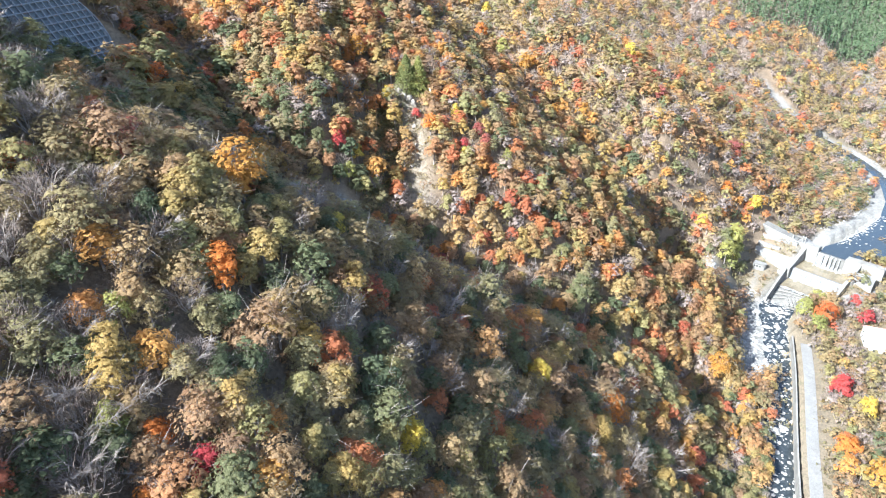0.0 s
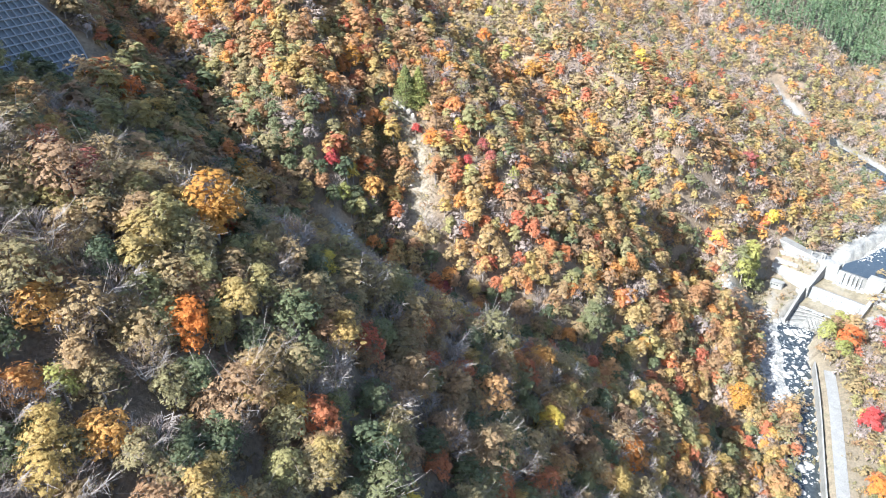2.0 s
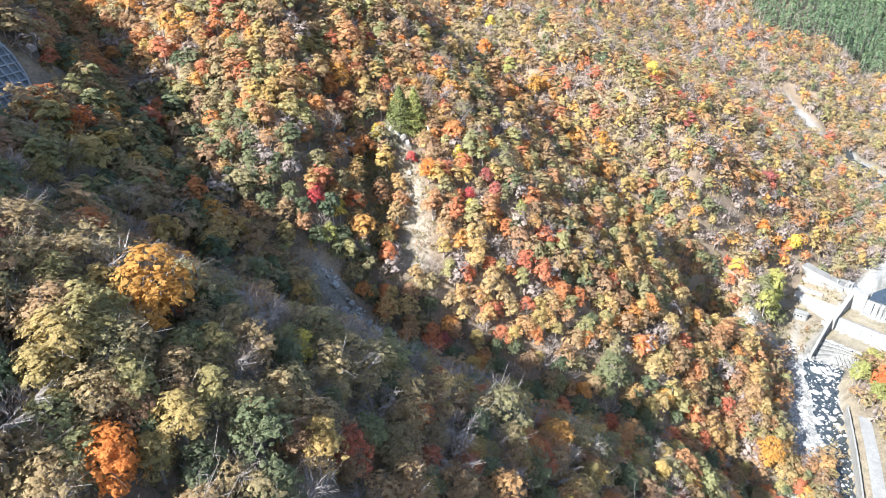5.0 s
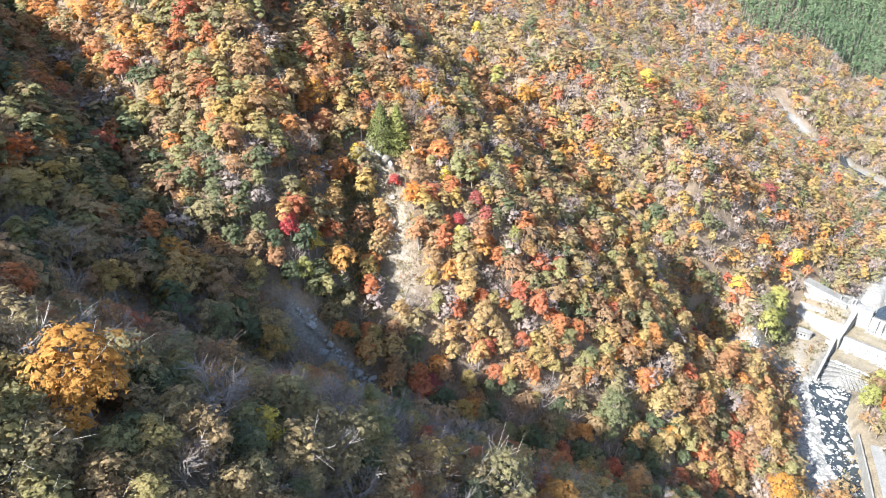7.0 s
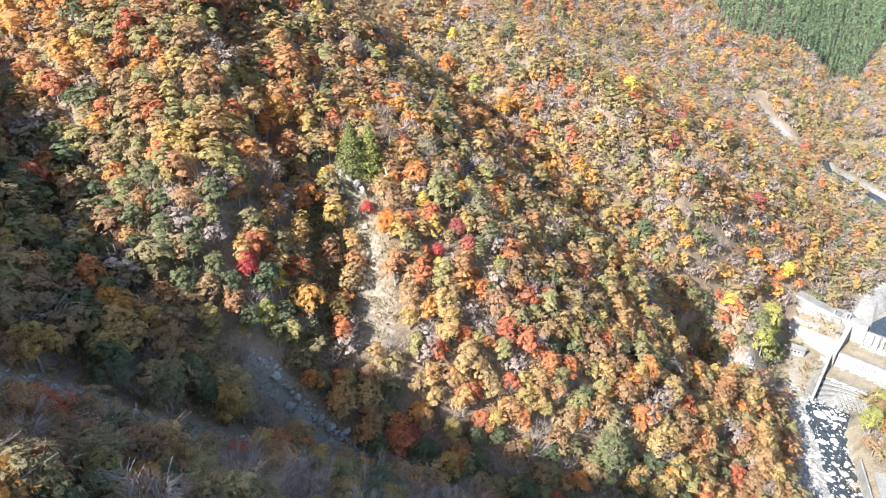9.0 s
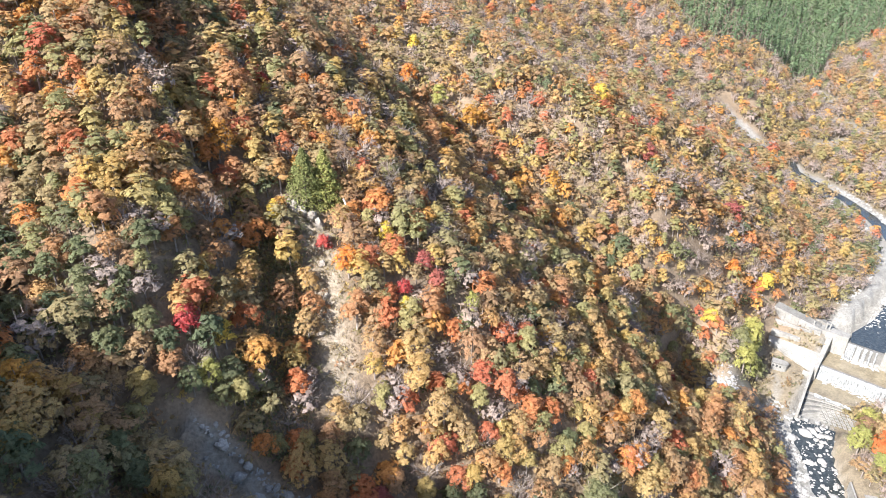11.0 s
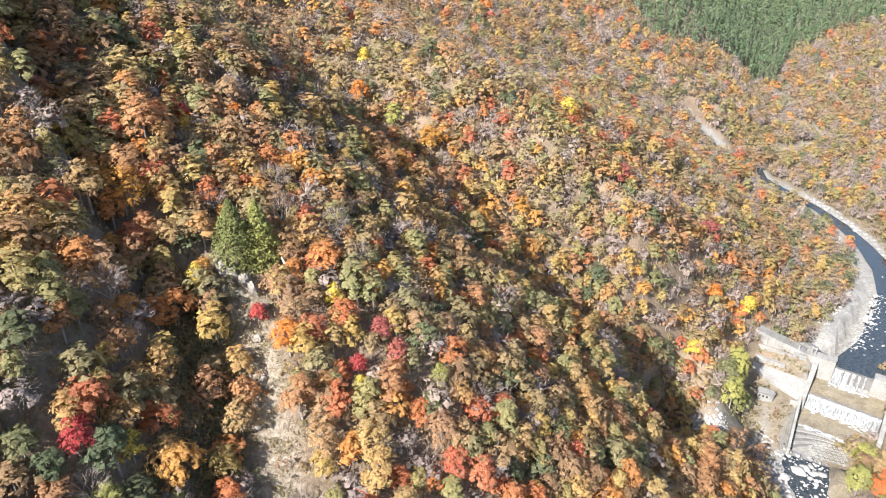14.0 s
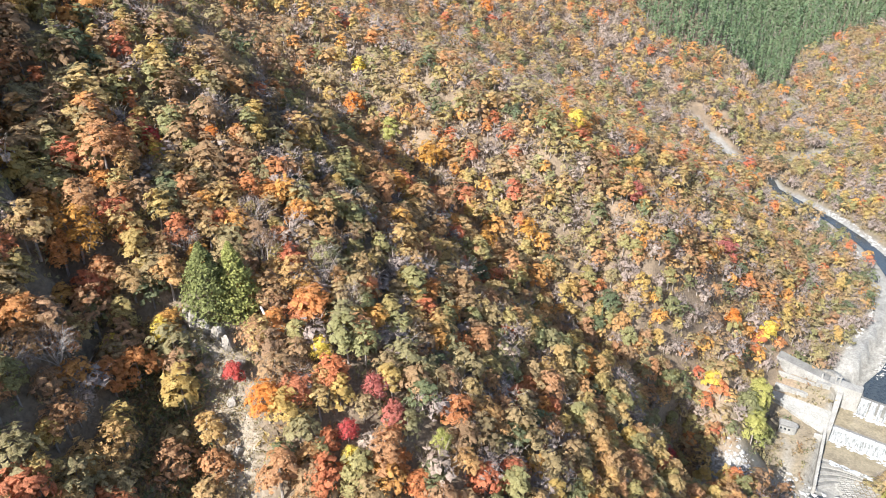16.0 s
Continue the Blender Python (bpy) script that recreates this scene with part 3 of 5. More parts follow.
NEAR = templates(6, (280, 950), (.40, .165), 2, 10)
MID = templates(6, (150, 360), (.57, .21), 1, 3)
SLOPE = templates(5, (88, 90), (.76, .30), 0, 2)
FAR = templates(5, (48, 8), (.86, .45), 0, 0)
REMOTE = templates(3, (22, 8), (1.15, .7), 0, 0)
CEDARS = [conifer(RS, 64, RS.uniform(15, 20), 2.9, 1.05, .9, 0) for _ in range(4)]
LABELS = {"oak": ("broad oak with thinning russet-brown autumn leaves", "oak tree"),
          "maple": ("maple in orange-red autumn leaf on the slope", "maple tree"),
          "birch": ("slender birch with yellow to olive autumn leaves", "birch tree"),
          "holly": ("dull green broadleaf tree among autumn trees", "green tree"),
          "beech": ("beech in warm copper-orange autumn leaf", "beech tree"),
          "bare": ("leafless grey tree with fanned-out bare twigs", "bare tree")}


# Trees that stand out by their leaf: colour, x, y, crown width in metres.
STANDOUT = [('lime', -46, 78, 4.4), ('red', -32, 65, 4.5), ('orange', -38, 99, 4.3), ('rose', -42, 94, 3.6), ('gold', -37, 111, 9.5),
            ('orange', -36, 92, 7.5), ('yellow', -22, 121, 4.9), ('rose', -54, 109, 6.1), ('orange', -76, 175, 7.0), ('bare', -46, 119, 6.0),
            ('yellow', 23, 124, 5.7), ('orange', 44, 134, 8.5), ('orange', -38, 60, 4.4), ('yellow', -5, 86, 5.0), ('gold', 33, 123, 5.5),
            ('lime', -44, 65, 4.4), ('green', 45, 180, 9.0), ('bare', 11, 123, 6.5), ('orange', -39, 67, 4.5), ('bare', -53, 88, 6.0),
            ('green', -23, 101, 8.0), ('bare', -31, 73, 6.0), ('gold', 97, 184, 8.0), ('rose', 0, 176, 5.0)]
STANDOUT += [('red', 138, 176, 8.0), ('red', 170, 228, 5.5), ('red', 169, 218, 6.5), ('orange', 125, 149, 8.0), ('orange', 152, 218, 9.5),
             ('gold', 128, 139, 8.5), ('yellow', 139, 165, 6.4), ('yellow', 4, 214, 3.3), ('yellow', 7, 201, 3.2), ('yellow', -19, 216, 3.5),
             ('yellow', -25, 214, 3.0), ('red', -9, 211, 3.3), ('rose', 12, 210, 4.3), ('rose', 14, 206, 4.3), ('red', 7, 204, 3.5),
             ('lime', 21, 203, 3.3), ('red', -23, 250, 3.6), ('yellow', -22, 248, 3.0), ('green', 1, 250, 3.0), ('orange', -13, 254, 4.2)]
STANDOUT += [('gold', -30, 225, 7.7), ('yellow', 93, 333, 7.0), ('gold', 87, 412, 9.0), ('orange', 119, 551, 9.0), ('lime', 28, 322, 6.5),
             ('red', 106, 331, 5.9), ('rose', 99, 297, 6.1), ('rose', 144, 309, 9.0), ('yellow', 117, 266, 5.4), ('lime', 130, 257, 7.5), ('lime', 125, 254, 7.0), ('lime', 131, 263, 8.0), ('green', 136, 260, 6.0), ('green', 126, 260, 7.0), ('lime', 136, 266, 6.5), ('oak', 159.9, 230.9, 8.5), ('lime', 155.8, 230.2, 7.5), ('oak', 151.8, 227.3, 8.0), ('oak', 165, 236.5, 7.0), ('lime', 147, 222, 7.5), ('oak', 152.5, 220, 8.0), ('lime', 147, 213, 7.0), ('oak', 158, 224, 8.5),
             ('orange', 134, 285, 6.2), ('yellow', 149, 286, 6.5), ('gold', 48, 281, 7.4), ('gold', 64, 290, 7.3), ('yellow', 22, 348, 5.2),
             ('gold', 39, 312, 8.0), ('orange', 18, 334, 7.0), ('bare', -29, 206, 5.5), ('bare', -33, 203, 5.5), ('bare', -27, 202, 5.0), ('bare', -31, 210, 5.0), ('bare', 0, 226, 6.0), ('bare', 5, 229, 6.0), ('bare', -4, 230, 6.0), ('bare', 9, 224, 5.5), ('bare', -16, 229, 5.5), ('bare', 13, 259, 4.8), ('bare', -6, 237, 6.8)]
STANDOUT += [('orange', -4.0, 205.5, 5.4), ('red', 97, 253, 6.5), ('orange', 61, 240, 5.1), ('gold', -50, 169, 6.7), ('lime', -28, 182, 4.4),
             ('yellow', -26, 189, 4.0), ('red', -31, 187, 5.0), ('orange', -38, 122, 6.5), ('gold', -31, 129, 4.9), ('bare', -72, 192, 6.2)]


def blocked(X, Y):
    """Places where no tree stands."""
    gravel, grass, rock = zones(X, Y)
    d, left, level, along = nearest(X, Y, WATERS[0])
    no = (gravel > .3) | (rock > .2) | (band(X, Y, [(235, 470), (246, 449)], 5) > .3)
    no |= (~left) & (d < np.interp(Y, (195, 215), (17, 9.5))) & (Y < 247)
    no |= (np.hypot(X - 140, Y - 253) < 13) | (np.hypot(X - 122, Y - 247) < 8)
    s, q = (X - WEIR[0]) * ALONG[0] + (Y - WEIR[1]) * ALONG[1], (X - WEIR[0]) * DOWN[0] + (Y - WEIR[1]) * DOWN[1]
    no |= (s > -27) & (s < np.interp(q, (0, 12, 20, 30), (27, 20, 14.5, 9))) & (q > -2.5) & (q < 40)
    no |= (s > -4) & (s < 14) & (q > -30) & (q < 1)
    no |= (np.hypot(X - 168, Y - 204) < 11)
    no |= (np.abs(X - 172 - (Y - 236) * .2) < 22) & (np.abs(Y - 235 - (X - 172) * .25) < 3.6)
    u = (X - CRIB[0]) * CRIB_ALONG[0] + (Y - CRIB[1]) * CRIB_ALONG[1]
    v = ((X - CRIB[0]) * CRIB_UP[0] + (Y - CRIB[1]) * CRIB_UP[1]) / .315
    no |= (u > -31) & (u < 8.5) & (v > -15) & (v < 26)
    no |= np.hypot(X + 11, Y - 222) < 4.6
    no |= (band(X, Y, [(-80, 142), (-57, 145), (-42, 150), (-30, 155)], 5.5) > .3) | (band(X, Y, [(-31, 174), (-21, 170), (-6, 167), (8, 166)], 5) > .3)
    no |= (band(X, Y, [(-20, 214), (-20, 204), (-17, 194)], 2.0) > .4) | (band(X, Y, SCAR_LINE, 4.9) > .3)
    for colour, x, y, wide in STANDOUT:
        no |= np.hypot(X - x, Y - y) < wide * (.12 if colour == 'bare' else .33)
    return no


def plant():
    """Jittered planting over the slopes."""
    pts = []
    for x0, x1, y0, y1, step in ((-130, 110, 50, 300, 3.35), (110, 300, 50, 330, 4.0), (-130, 110, 300, 330, 4.0), (-80, 400, 330, 480, 4.8), (-30, 570, 480, 640, 6.0), (100, 660, 640, 900, 10)):
        gx, gy = np.meshgrid(np.arange(x0, x1, step), np.arange(y0, y1, step))
        gx, gy = gx.ravel(), gy.ravel()
        gx = gx + RS.uniform(-.46, .46, len(gx)) * step
        gy = gy + RS.uniform(-.46, .46, len(gy)) * step
        pts.append(np.stack([gx, gy], 1))
    return np.concatenate(pts)


def seen(X, Y):
    """The part of the valley that is wooded here: from the near spur up both sides of the river."""
    low = np.interp(Y, (45, 80, 100, 160, 240, 262, 300, 360, 385, 440, 500, 540, 600, 660, 720, 800, 900),
                    (-62, -80, -82, -122, -124, -74, -52, -70, -30, -28, -6, 30, 90, 205, 300, 380, 480))
    high = np.interp(Y, (55, 80, 100, 125, 180, 240, 300, 360, 440, 500, 560, 640, 720), (15, 30, 75, 145, 185, 225, 268, 308, 385, 425, 485, 565, 680))
    return (X > low) & (X < high + np.clip(Y - 720, 0, 300)) & (Y > 50) & (Y < 960)


def choose_kinds(X, Y):
    """Grey-brown oak on the near spur, copper and orange on the sunny ones, birch on the flats, greyer kinds in place
    of haze far off.
    """
    river, left, _, _ = nearest(X, Y, WATERS[0])
    near = np.clip((172 - Y - .25 * X) / 25, 0, 1) * left
    flat = np.maximum((~left) * 1.0, (river < np.interp(Y, (250, 420, 440), (22, 22, 40))) * (Y > 250))
    #        oak  maple birch holly bare  beech
    # far: a greyer, barer mix puts distance haze into the tree colours
    far = np.clip((Y - 290) / 60, 0, 1) * (1 - flat)
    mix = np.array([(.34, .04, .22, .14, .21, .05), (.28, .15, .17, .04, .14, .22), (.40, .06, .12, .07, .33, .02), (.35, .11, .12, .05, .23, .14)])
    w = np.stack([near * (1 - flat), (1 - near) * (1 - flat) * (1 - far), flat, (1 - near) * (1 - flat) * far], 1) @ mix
    stand = np.clip((-28 - X) / 10, 0, 1) * np.clip((98 - Y) / 12, 0, 1)
    w[:, 4] += 1.0 * stand
    # gullies: more dark green trees, their colour adding to the shade
    gully = np.maximum(np.clip((26 - nearest(X, Y, WATERS[1])[0]) / 10, 0, 1) * (X < 60), np.clip((15 - nearest(X, Y, WATERS[2])[0]) / 6, 0, 1))
    w[:, 3] += .4 * gully
    patch = np.stack([1 + .9 * wave(X, Y, 28 + 3 * i, 21 + i) for i in range(6)], 1).clip(.12)
    w = np.cumsum(w * patch, 1)
    w /= w[:, -1:]
    return (RS.uniform(0, 1, len(X))[:, None] > w).sum(1)


def joined(name, groups, label, category):
    """One mesh out of many trees: groups of (wood, leaves, leaf material, rows of x, y, z, scale, turn)."""
    V, F, I, T, off = [], [], [], [], 0
    mats = [M_TWIG, M_BARK]
    for (wood, leaves, mat, rows) in groups:
        if mat not in mats:
            mats.append(mat)
        wv, wf = wood
        wq = np.array([f for f in wf if len(f) == 4])
        lv, lf = leaves
        for x, y, z, s, turn, tall in rows:
            c, sn = math.cos(turn) * s, math.sin(turn) * s
            tone = RS.uniform()
            for v, f, mi in ((wv, wq, 0 if mat == M_HAZE else 1), (lv, lf, mats.index(mat))):
                p = np.stack([v[:, 0] * c - v[:, 1] * sn + x, v[:, 0] * sn + v[:, 1] * c + y, v[:, 2] * s * tall + z], 1)
                V.append(p), F.append((f + off)), I.append(np.full(len(f), mi)), T.append(np.full(len(p), tone))
                off += len(p)
    me = bpy.data.meshes.new(name)
    P = np.concatenate(V)
    me.vertices.add(len(P))
    me.vertices.foreach_set("co", P.ravel())
    loops = np.concatenate([f.ravel() for f in F])
    sizes = np.concatenate([np.full(len(f), f.shape[1]) for f in F])
    me.loops.add(len(loops))
    me.loops.foreach_set("vertex_index", loops.astype(np.int32))
    me.polygons.add(len(sizes))
    me.polygons.foreach_set("loop_start", (np.cumsum(sizes) - sizes).astype(np.int32))
    for m in mats:
        me.materials.append(m)
    me.polygons.foreach_set("material_index", np.concatenate(I).astype(np.int32))
    me.polygons.foreach_set("use_smooth", np.ones(len(sizes), bool))
    me.update(calc_edges=True)
    attribute(me, "tone", np.concatenate(T))
    return tagged(new(name, me), label, category, kind="stuff")


def make_tree(kind, wood, leaves):
    """A tree as a thing: trunk and crown under an empty at its foot."""
    ob = new(kind + "_tree")
    t = new("trunk", mesh("trunk", wood[0], wood[1], [M_TWIG if kind == "bare" else M_BARK]))
    c = new("crown", mesh("crown", leaves[0], leaves[1], [M_LEAF[kind]], smooth=True))
    t.parent = c.parent = ob
    tagged(ob, LABELS[kind][0], LABELS[kind][1], "trees of the slope")
    return ob


def cedar_zone(X, Y):
    return (X > 250 + (Y - 574) * .05) & (Y > np.interp(X, (250, 367, 427, 520, 640), (574, 578, 650, 655, 720)))


def set_tree(first, key, kind, source, x, y, z, size, turn):
    if key not in first:
        first[key] = make_tree(kind, *source)
        first[key].matrix_basis = pose(x, y, z, 0, 0, math.degrees(turn)) @ Matrix.Diagonal((size, size, size * .85, 1))
        return first[key]
    o = copy_thing(first[key], pose(x, y, z, 0, 0, math.degrees(turn)))
    o.scale = (size, size, size * .85)
    return o


def forest():
    P = plant()
    X, Y = P[:, 0], P[:, 1]
    keep = seen(X, Y) & ~blocked(X, Y)
    X, Y = X[keep], Y[keep]
    Z = land(X, Y)
    spur = np.clip((172 - Y - .25 * X) / 25, 0, 1)
    thin = RS.uniform(0, 1, len(X)) > .2 * spur + .08 * np.clip((-28 - X) / 10, 0, 1) * np.clip((98 - Y) / 12, 0, 1)
    X, Y, Z, spur = X[thin], Y[thin], Z[thin], spur[thin]
    K = choose_kinds(X, Y)
    S = RS.uniform(.72, 1.1, len(X)) + .25 * (RS.uniform(0, 1, len(X)) < .14) + np.interp(Y, (300, 400, 600, 700), (.04, .16, .32, .5)) + .3 * spur * RS.uniform(.2, 1, len(X))
    river, left, _, _ = nearest(X, Y, WATERS[0])
    S = S * np.where(~left & (Y < 300), .9, 1.0)
    turn = RS.uniform(0, 6.28, len(X))
    order = np.argsort(np.hypot(X, Y - 60))
    made = {k: 0 for k in range(6)}
    first = {}
    cedar = cedar_zone(X, Y)
    mid, far, remote, dark = {}, {}, {}, {}
    for i in order:
        k = K[i]
        row = (X[i], Y[i], Z[i], S[i], turn[i], .85)
        if cedar[i]:
            continue
        elif made[k] < 280 and Y[i] < 330:
            v = RS.randint(0, 6)
            near = Y[i] < 150 and X[i] < 50
            set_tree(first, (k, v, near), KINDS[k], (NEAR if near else MID)[KINDS[k]][v], X[i], Y[i], Z[i], S[i], turn[i])
            made[k] += 1
        elif Y[i] < 285 and X[i] < 105:
            mid.setdefault((k, RS.randint(0, 5)), []).append(row)
        elif Y[i] < 640:
            far.setdefault((k, RS.randint(0, 5)), []).append(row)
        else:
            remote.setdefault((k, RS.randint(0, 3)), []).append((*row[:3], row[3] * 1.25, *row[4:]))
    bx, by = np.meshgrid(np.arange(-105, 62, 5.4), np.arange(-32, 50, 5.4))
    bx, by = bx.ravel() + RS.uniform(-2, 2, bx.size), by.ravel() + RS.uniform(-2, 2, by.size)
    ok = (nearest(bx, by, WATERS[0])[0] > 18) & ~seen(bx, by)
    bx, by = bx[ok], by[ok]
    for x, y, z, k in zip(bx, by, land(bx, by), choose_kinds(bx, by)):
        far.setdefault((k, RS.randint(0, 4)), []).append((x, y, z, RS.uniform(.7, 1.1), RS.uniform(0, 6.28), 1.1))
    joined("autumn_wood", [(*SLOPE[KINDS[k]][v], M_LEAF[KINDS[k]], r) for (k, v), r in mid.items()], "dense mixed wood in russet, orange and yellow leaf on the spur", "woodland")
    joined("far_wood", [(*FAR[KINDS[k]][v], M_LEAF[KINDS[k]], r) for (k, v), r in far.items()], "mixed autumn wood covering the far mountainside", "woodland")
    joined("remote_wood", [(*REMOTE[KINDS[k]][v], M_LEAF[KINDS[k]], r) for (k, v), r in remote.items()], "brown autumn wood on the hills behind the valley", "woodland")
    near_x, near_y = np.meshgrid(np.arange(240, 680, 6.0), np.arange(570, 700, 6.0))
    back_x, back_y = np.meshgrid(np.arange(240, 900, 8.0), np.arange(700, 960, 8.0))
    gx, gy = np.concatenate([near_x.ravel(), back_x.ravel()]), np.concatenate([near_y.ravel(), back_y.ravel()])
    gx, gy = gx + RS.uniform(-1.8, 1.8, gx.shape), gy + RS.uniform(-1.8, 1.8, gy.shape)
    ok = cedar_zone(gx, gy) & seen(gx, gy)
    gx, gy = gx[ok], gy[ok]
    for i, (x, y, z) in enumerate(zip(gx, gy, land(gx, gy))):
        dark.setdefault(i % 4, []).append((x, y, z, RS.uniform(.8, 1.15) * (1.35 if y > 700 else 1), RS.uniform(0, 6.28), 1.0))
    joined("cedar_wood", [(*CEDARS[v], M_CEDAR, r) for v, r in dark.items()], "dark green planted cedar wood across the valley", "cedar wood")


HUES = {"red": (M_CRIMSON, "maple", "crimson-leaved maple standing out among brown trees", "maple tree"),
        "rose": (M_ROSE, "maple", "dusky rose-red maple among brown trees", "maple tree"),
        "orange": (M_ORANGE, "maple", "maple in glowing orange autumn leaf", "maple tree"),
        "gold": (M_GOLD, "oak", "broad golden-orange oak in full autumn leaf", "oak tree"),
        "yellow": (M_BRIGHT, "birch", "slender tree in bright lemon-yellow leaf", "birch tree"),
        "lime": (M_LIME, "birch", "yellow-green tree among browner neighbours", "birch tree"),
        "green": (M_GREEN, "holly", "rounded dull green tree among autumn leaf", "green tree"),
        "oak": (M_OAK, "oak", "broad oak with thinning russet leaves beside the river", "oak tree"),
        "bare": (M_HAZE, "bare", "leafless pale grey tree with fanned-out twigs", "bare tree")}


def standouts():
    for i, (colour, x, y, wide) in enumerate(STANDOUT):
        mat, kind, label, category = HUES[colour]
        v = i % 6
        close = y < 260 and x < 100
        wood, leaves = (NEAR if close else MID)[kind][v]
        ob = make_tree(kind, wood, leaves)
        if kind != "bare":
            crown = [o for o in ob.children if o.name.startswith("crown")][0]
            crown.data.materials[0] = mat
        native = 2 * np.percentile(np.hypot(leaves[0][:, 0], leaves[0][:, 1]), 90)
        size = wide / native
        ob.matrix_basis = pose(x, y, at(x, y), 0, 0, i * 77) @ Matrix.Diagonal((size, size, max(size, .6) * .95, 1))
        tagged(ob, label, category, "trees of the slope")


def big_fir():
    rs = np.random.RandomState(5)
    for x, y, tall, wide in ((-12.4, 220.8, 12.5, 4.3), (-8.4, 222.2, 13.2, 4.1)):
        wood, leaves = conifer(rs, 5400, tall, wide, .27, 2.1)
        ob = new("fir_tree")
        t = new("trunk", mesh("trunk", wood[0], wood[1], [M_BARK]))
        c = new("crown", mesh("crown", leaves[0], leaves[1], [M_NEEDLE]))
        t.parent = c.parent = ob
        ob.matrix_basis = pose(x, y, at(x, y) - .3, 0, 0, x * 31)
        tagged(ob, "dense green fir standing alone above the bare scar", "fir tree", "firs above the scar")


forest()
standouts()
big_fir()


# ---------------------------------------------------------------- shaping helpers
def part(name, verts, faces, mat, parent=None, label="", smooth=False):
    ob = new(name, mesh(name, verts, faces, [mat], smooth=smooth))
    if parent is not None:
        ob.parent = parent
    if label:
        ob["label"] = label
    return ob


def thing(name, label, category, group="", kind=""):
    return tagged(new(name), label, category, group, kind)


def from_bm(name, bm, mat, parent=None, label="", smooth=False):
    me = bpy.data.meshes.new(name)
    bm.normal_update()
    bm.to_mesh(me)
    bm.free()
    me.materials.append(mat)
    if smooth:
        me.polygons.foreach_set("use_smooth", np.ones(len(me.polygons), bool))
    ob = new(name, me)
    if parent is not None:
        ob.parent = parent
    if label:
        ob["label"] = label
    return ob


def prism(name, base, top, mat, parent=None, label="", bevel=.06):
    """A solid between a lower and an upper polygon with the same number of corners."""
    bm = bmesh.new()
    lo, hi = [bm.verts.new(p) for p in base], [bm.verts.new(p) for p in top]
    n = len(lo)
    bm.faces.new(lo[::-1]), bm.faces.new(hi)
    for i in range(n):
        bm.faces.new((lo[i], lo[(i + 1) % n], hi[(i + 1) % n], hi[i]))
    bmesh.ops.recalc_face_normals(bm, faces=bm.faces)
    if bevel:
        bmesh.ops.bevel(bm, geom=bm.edges[:], offset=bevel, segments=1, affect='EDGES')
    return from_bm(name, bm, mat, parent, label)


def weir_at(s_, q_, z_):
    p = WEIR + ALONG * s_ + DOWN * q_
    return (p[0], p[1], z_)


def weir_prism(name, corners, tops, bottom, mat, parent, label="", bevel=.06):
    return prism(name, [weir_at(a, b, bottom) for a, b in corners], [weir_at(a, b, t) for (a, b), t in zip(corners, tops)], mat, parent, label, bevel)


def river_frame(run):
    """Place, way and level of the river's line after a run of metres from its lower end."""
    V = WATERS[0]
    for a, b in zip(V[:-1], V[1:]):
        size = math.hypot(b[0] - a[0], b[1] - a[1])
        if run <= size:
            k = run / size
            way = np.array((b[0] - a[0], b[1] - a[1])) / size
            return a[:2] + (b[:2] - a[:2]) * k, way, a[2] + (b[2] - a[2]) * k
        run -= size
    return b[:2], way, b[2]


def smooth_frames(start, end, step):
    """Places along the river, with the bends rounded."""
    out = []
    for r in np.arange(start, end, step):
        fs = [river_frame(r + k) for k in (-9, -4.5, 0, 4.5, 9)]
        c = sum(f[0] for f in fs) / 5
        w = sum(f[1] for f in fs)
        w = w / np.linalg.norm(w)
        out.append((c, np.array((w[1], -w[0])), sum(f[2] for f in fs) / 5))
    return out


def ribbon(name, rows, mat, parent=None, label="", smooth=True):
    """A sheet through rows of points."""
    n = len(rows[0])
    v = [p for r in rows for p in r]
    f = [(i * n + j, i * n + j + 1, (i + 1) * n + j + 1, (i + 1) * n + j) for i in range(len(rows) - 1) for j in range(n - 1)]
    return part(name, v, f, mat, parent, label, smooth)


# ---------------------------------------------------------------- river
def build_river():
    rows = []
    for c, right, level in smooth_frames(20, 266, 3):
        rows.append([(*(c + right * o), level + .5) for o in (-9.5, -5, 0, 4, 7.5)])
    tagged(ribbon("river_lower", rows, M_WATER), "dark shallow river running between pale boulders", "river", kind="structure")
    line = [(178.0, 262.4, 12.05, -5.2, 5.4), (183.0, 267.0, 12.05, -6, 12), (193, 276, 12.05, -2, 18), (208, 288, 12.06, -1, 18), (224, 302, 12.08, -1, 14),
            (240, 322, 12.1, -2, 9), (252, 345, 12.2, -3, 4), (257, 365, 12.6, -3, 3), (258, 385, 13.0, -2.6, 2.6), (256, 405, 13.5, -2.6, 2.6), (254, 425, 14.1, -2.6, 2.6),
            (260, 438, 15.4, -1.5, 1.5)]
    rows = []
    for i, (x, y, z, a, b) in enumerate(line):
        p, q = line[max(0, i - 1)], line[min(len(line) - 1, i + 1)]
        w = np.array((q[0] - p[0], q[1] - p[1]), float)
        w /= np.linalg.norm(w)
        r = np.array((w[1], -w[0]))
        rows.append([(x + r[0] * (a + (b - a) * k / 4), y + r[1] * (a + (b - a) * k / 4), z) for k in range(5)])
    tagged(ribbon("river_upper", rows, M_WATER), "still dark pool and narrow river above the weir", "river", kind="structure")


build_river()


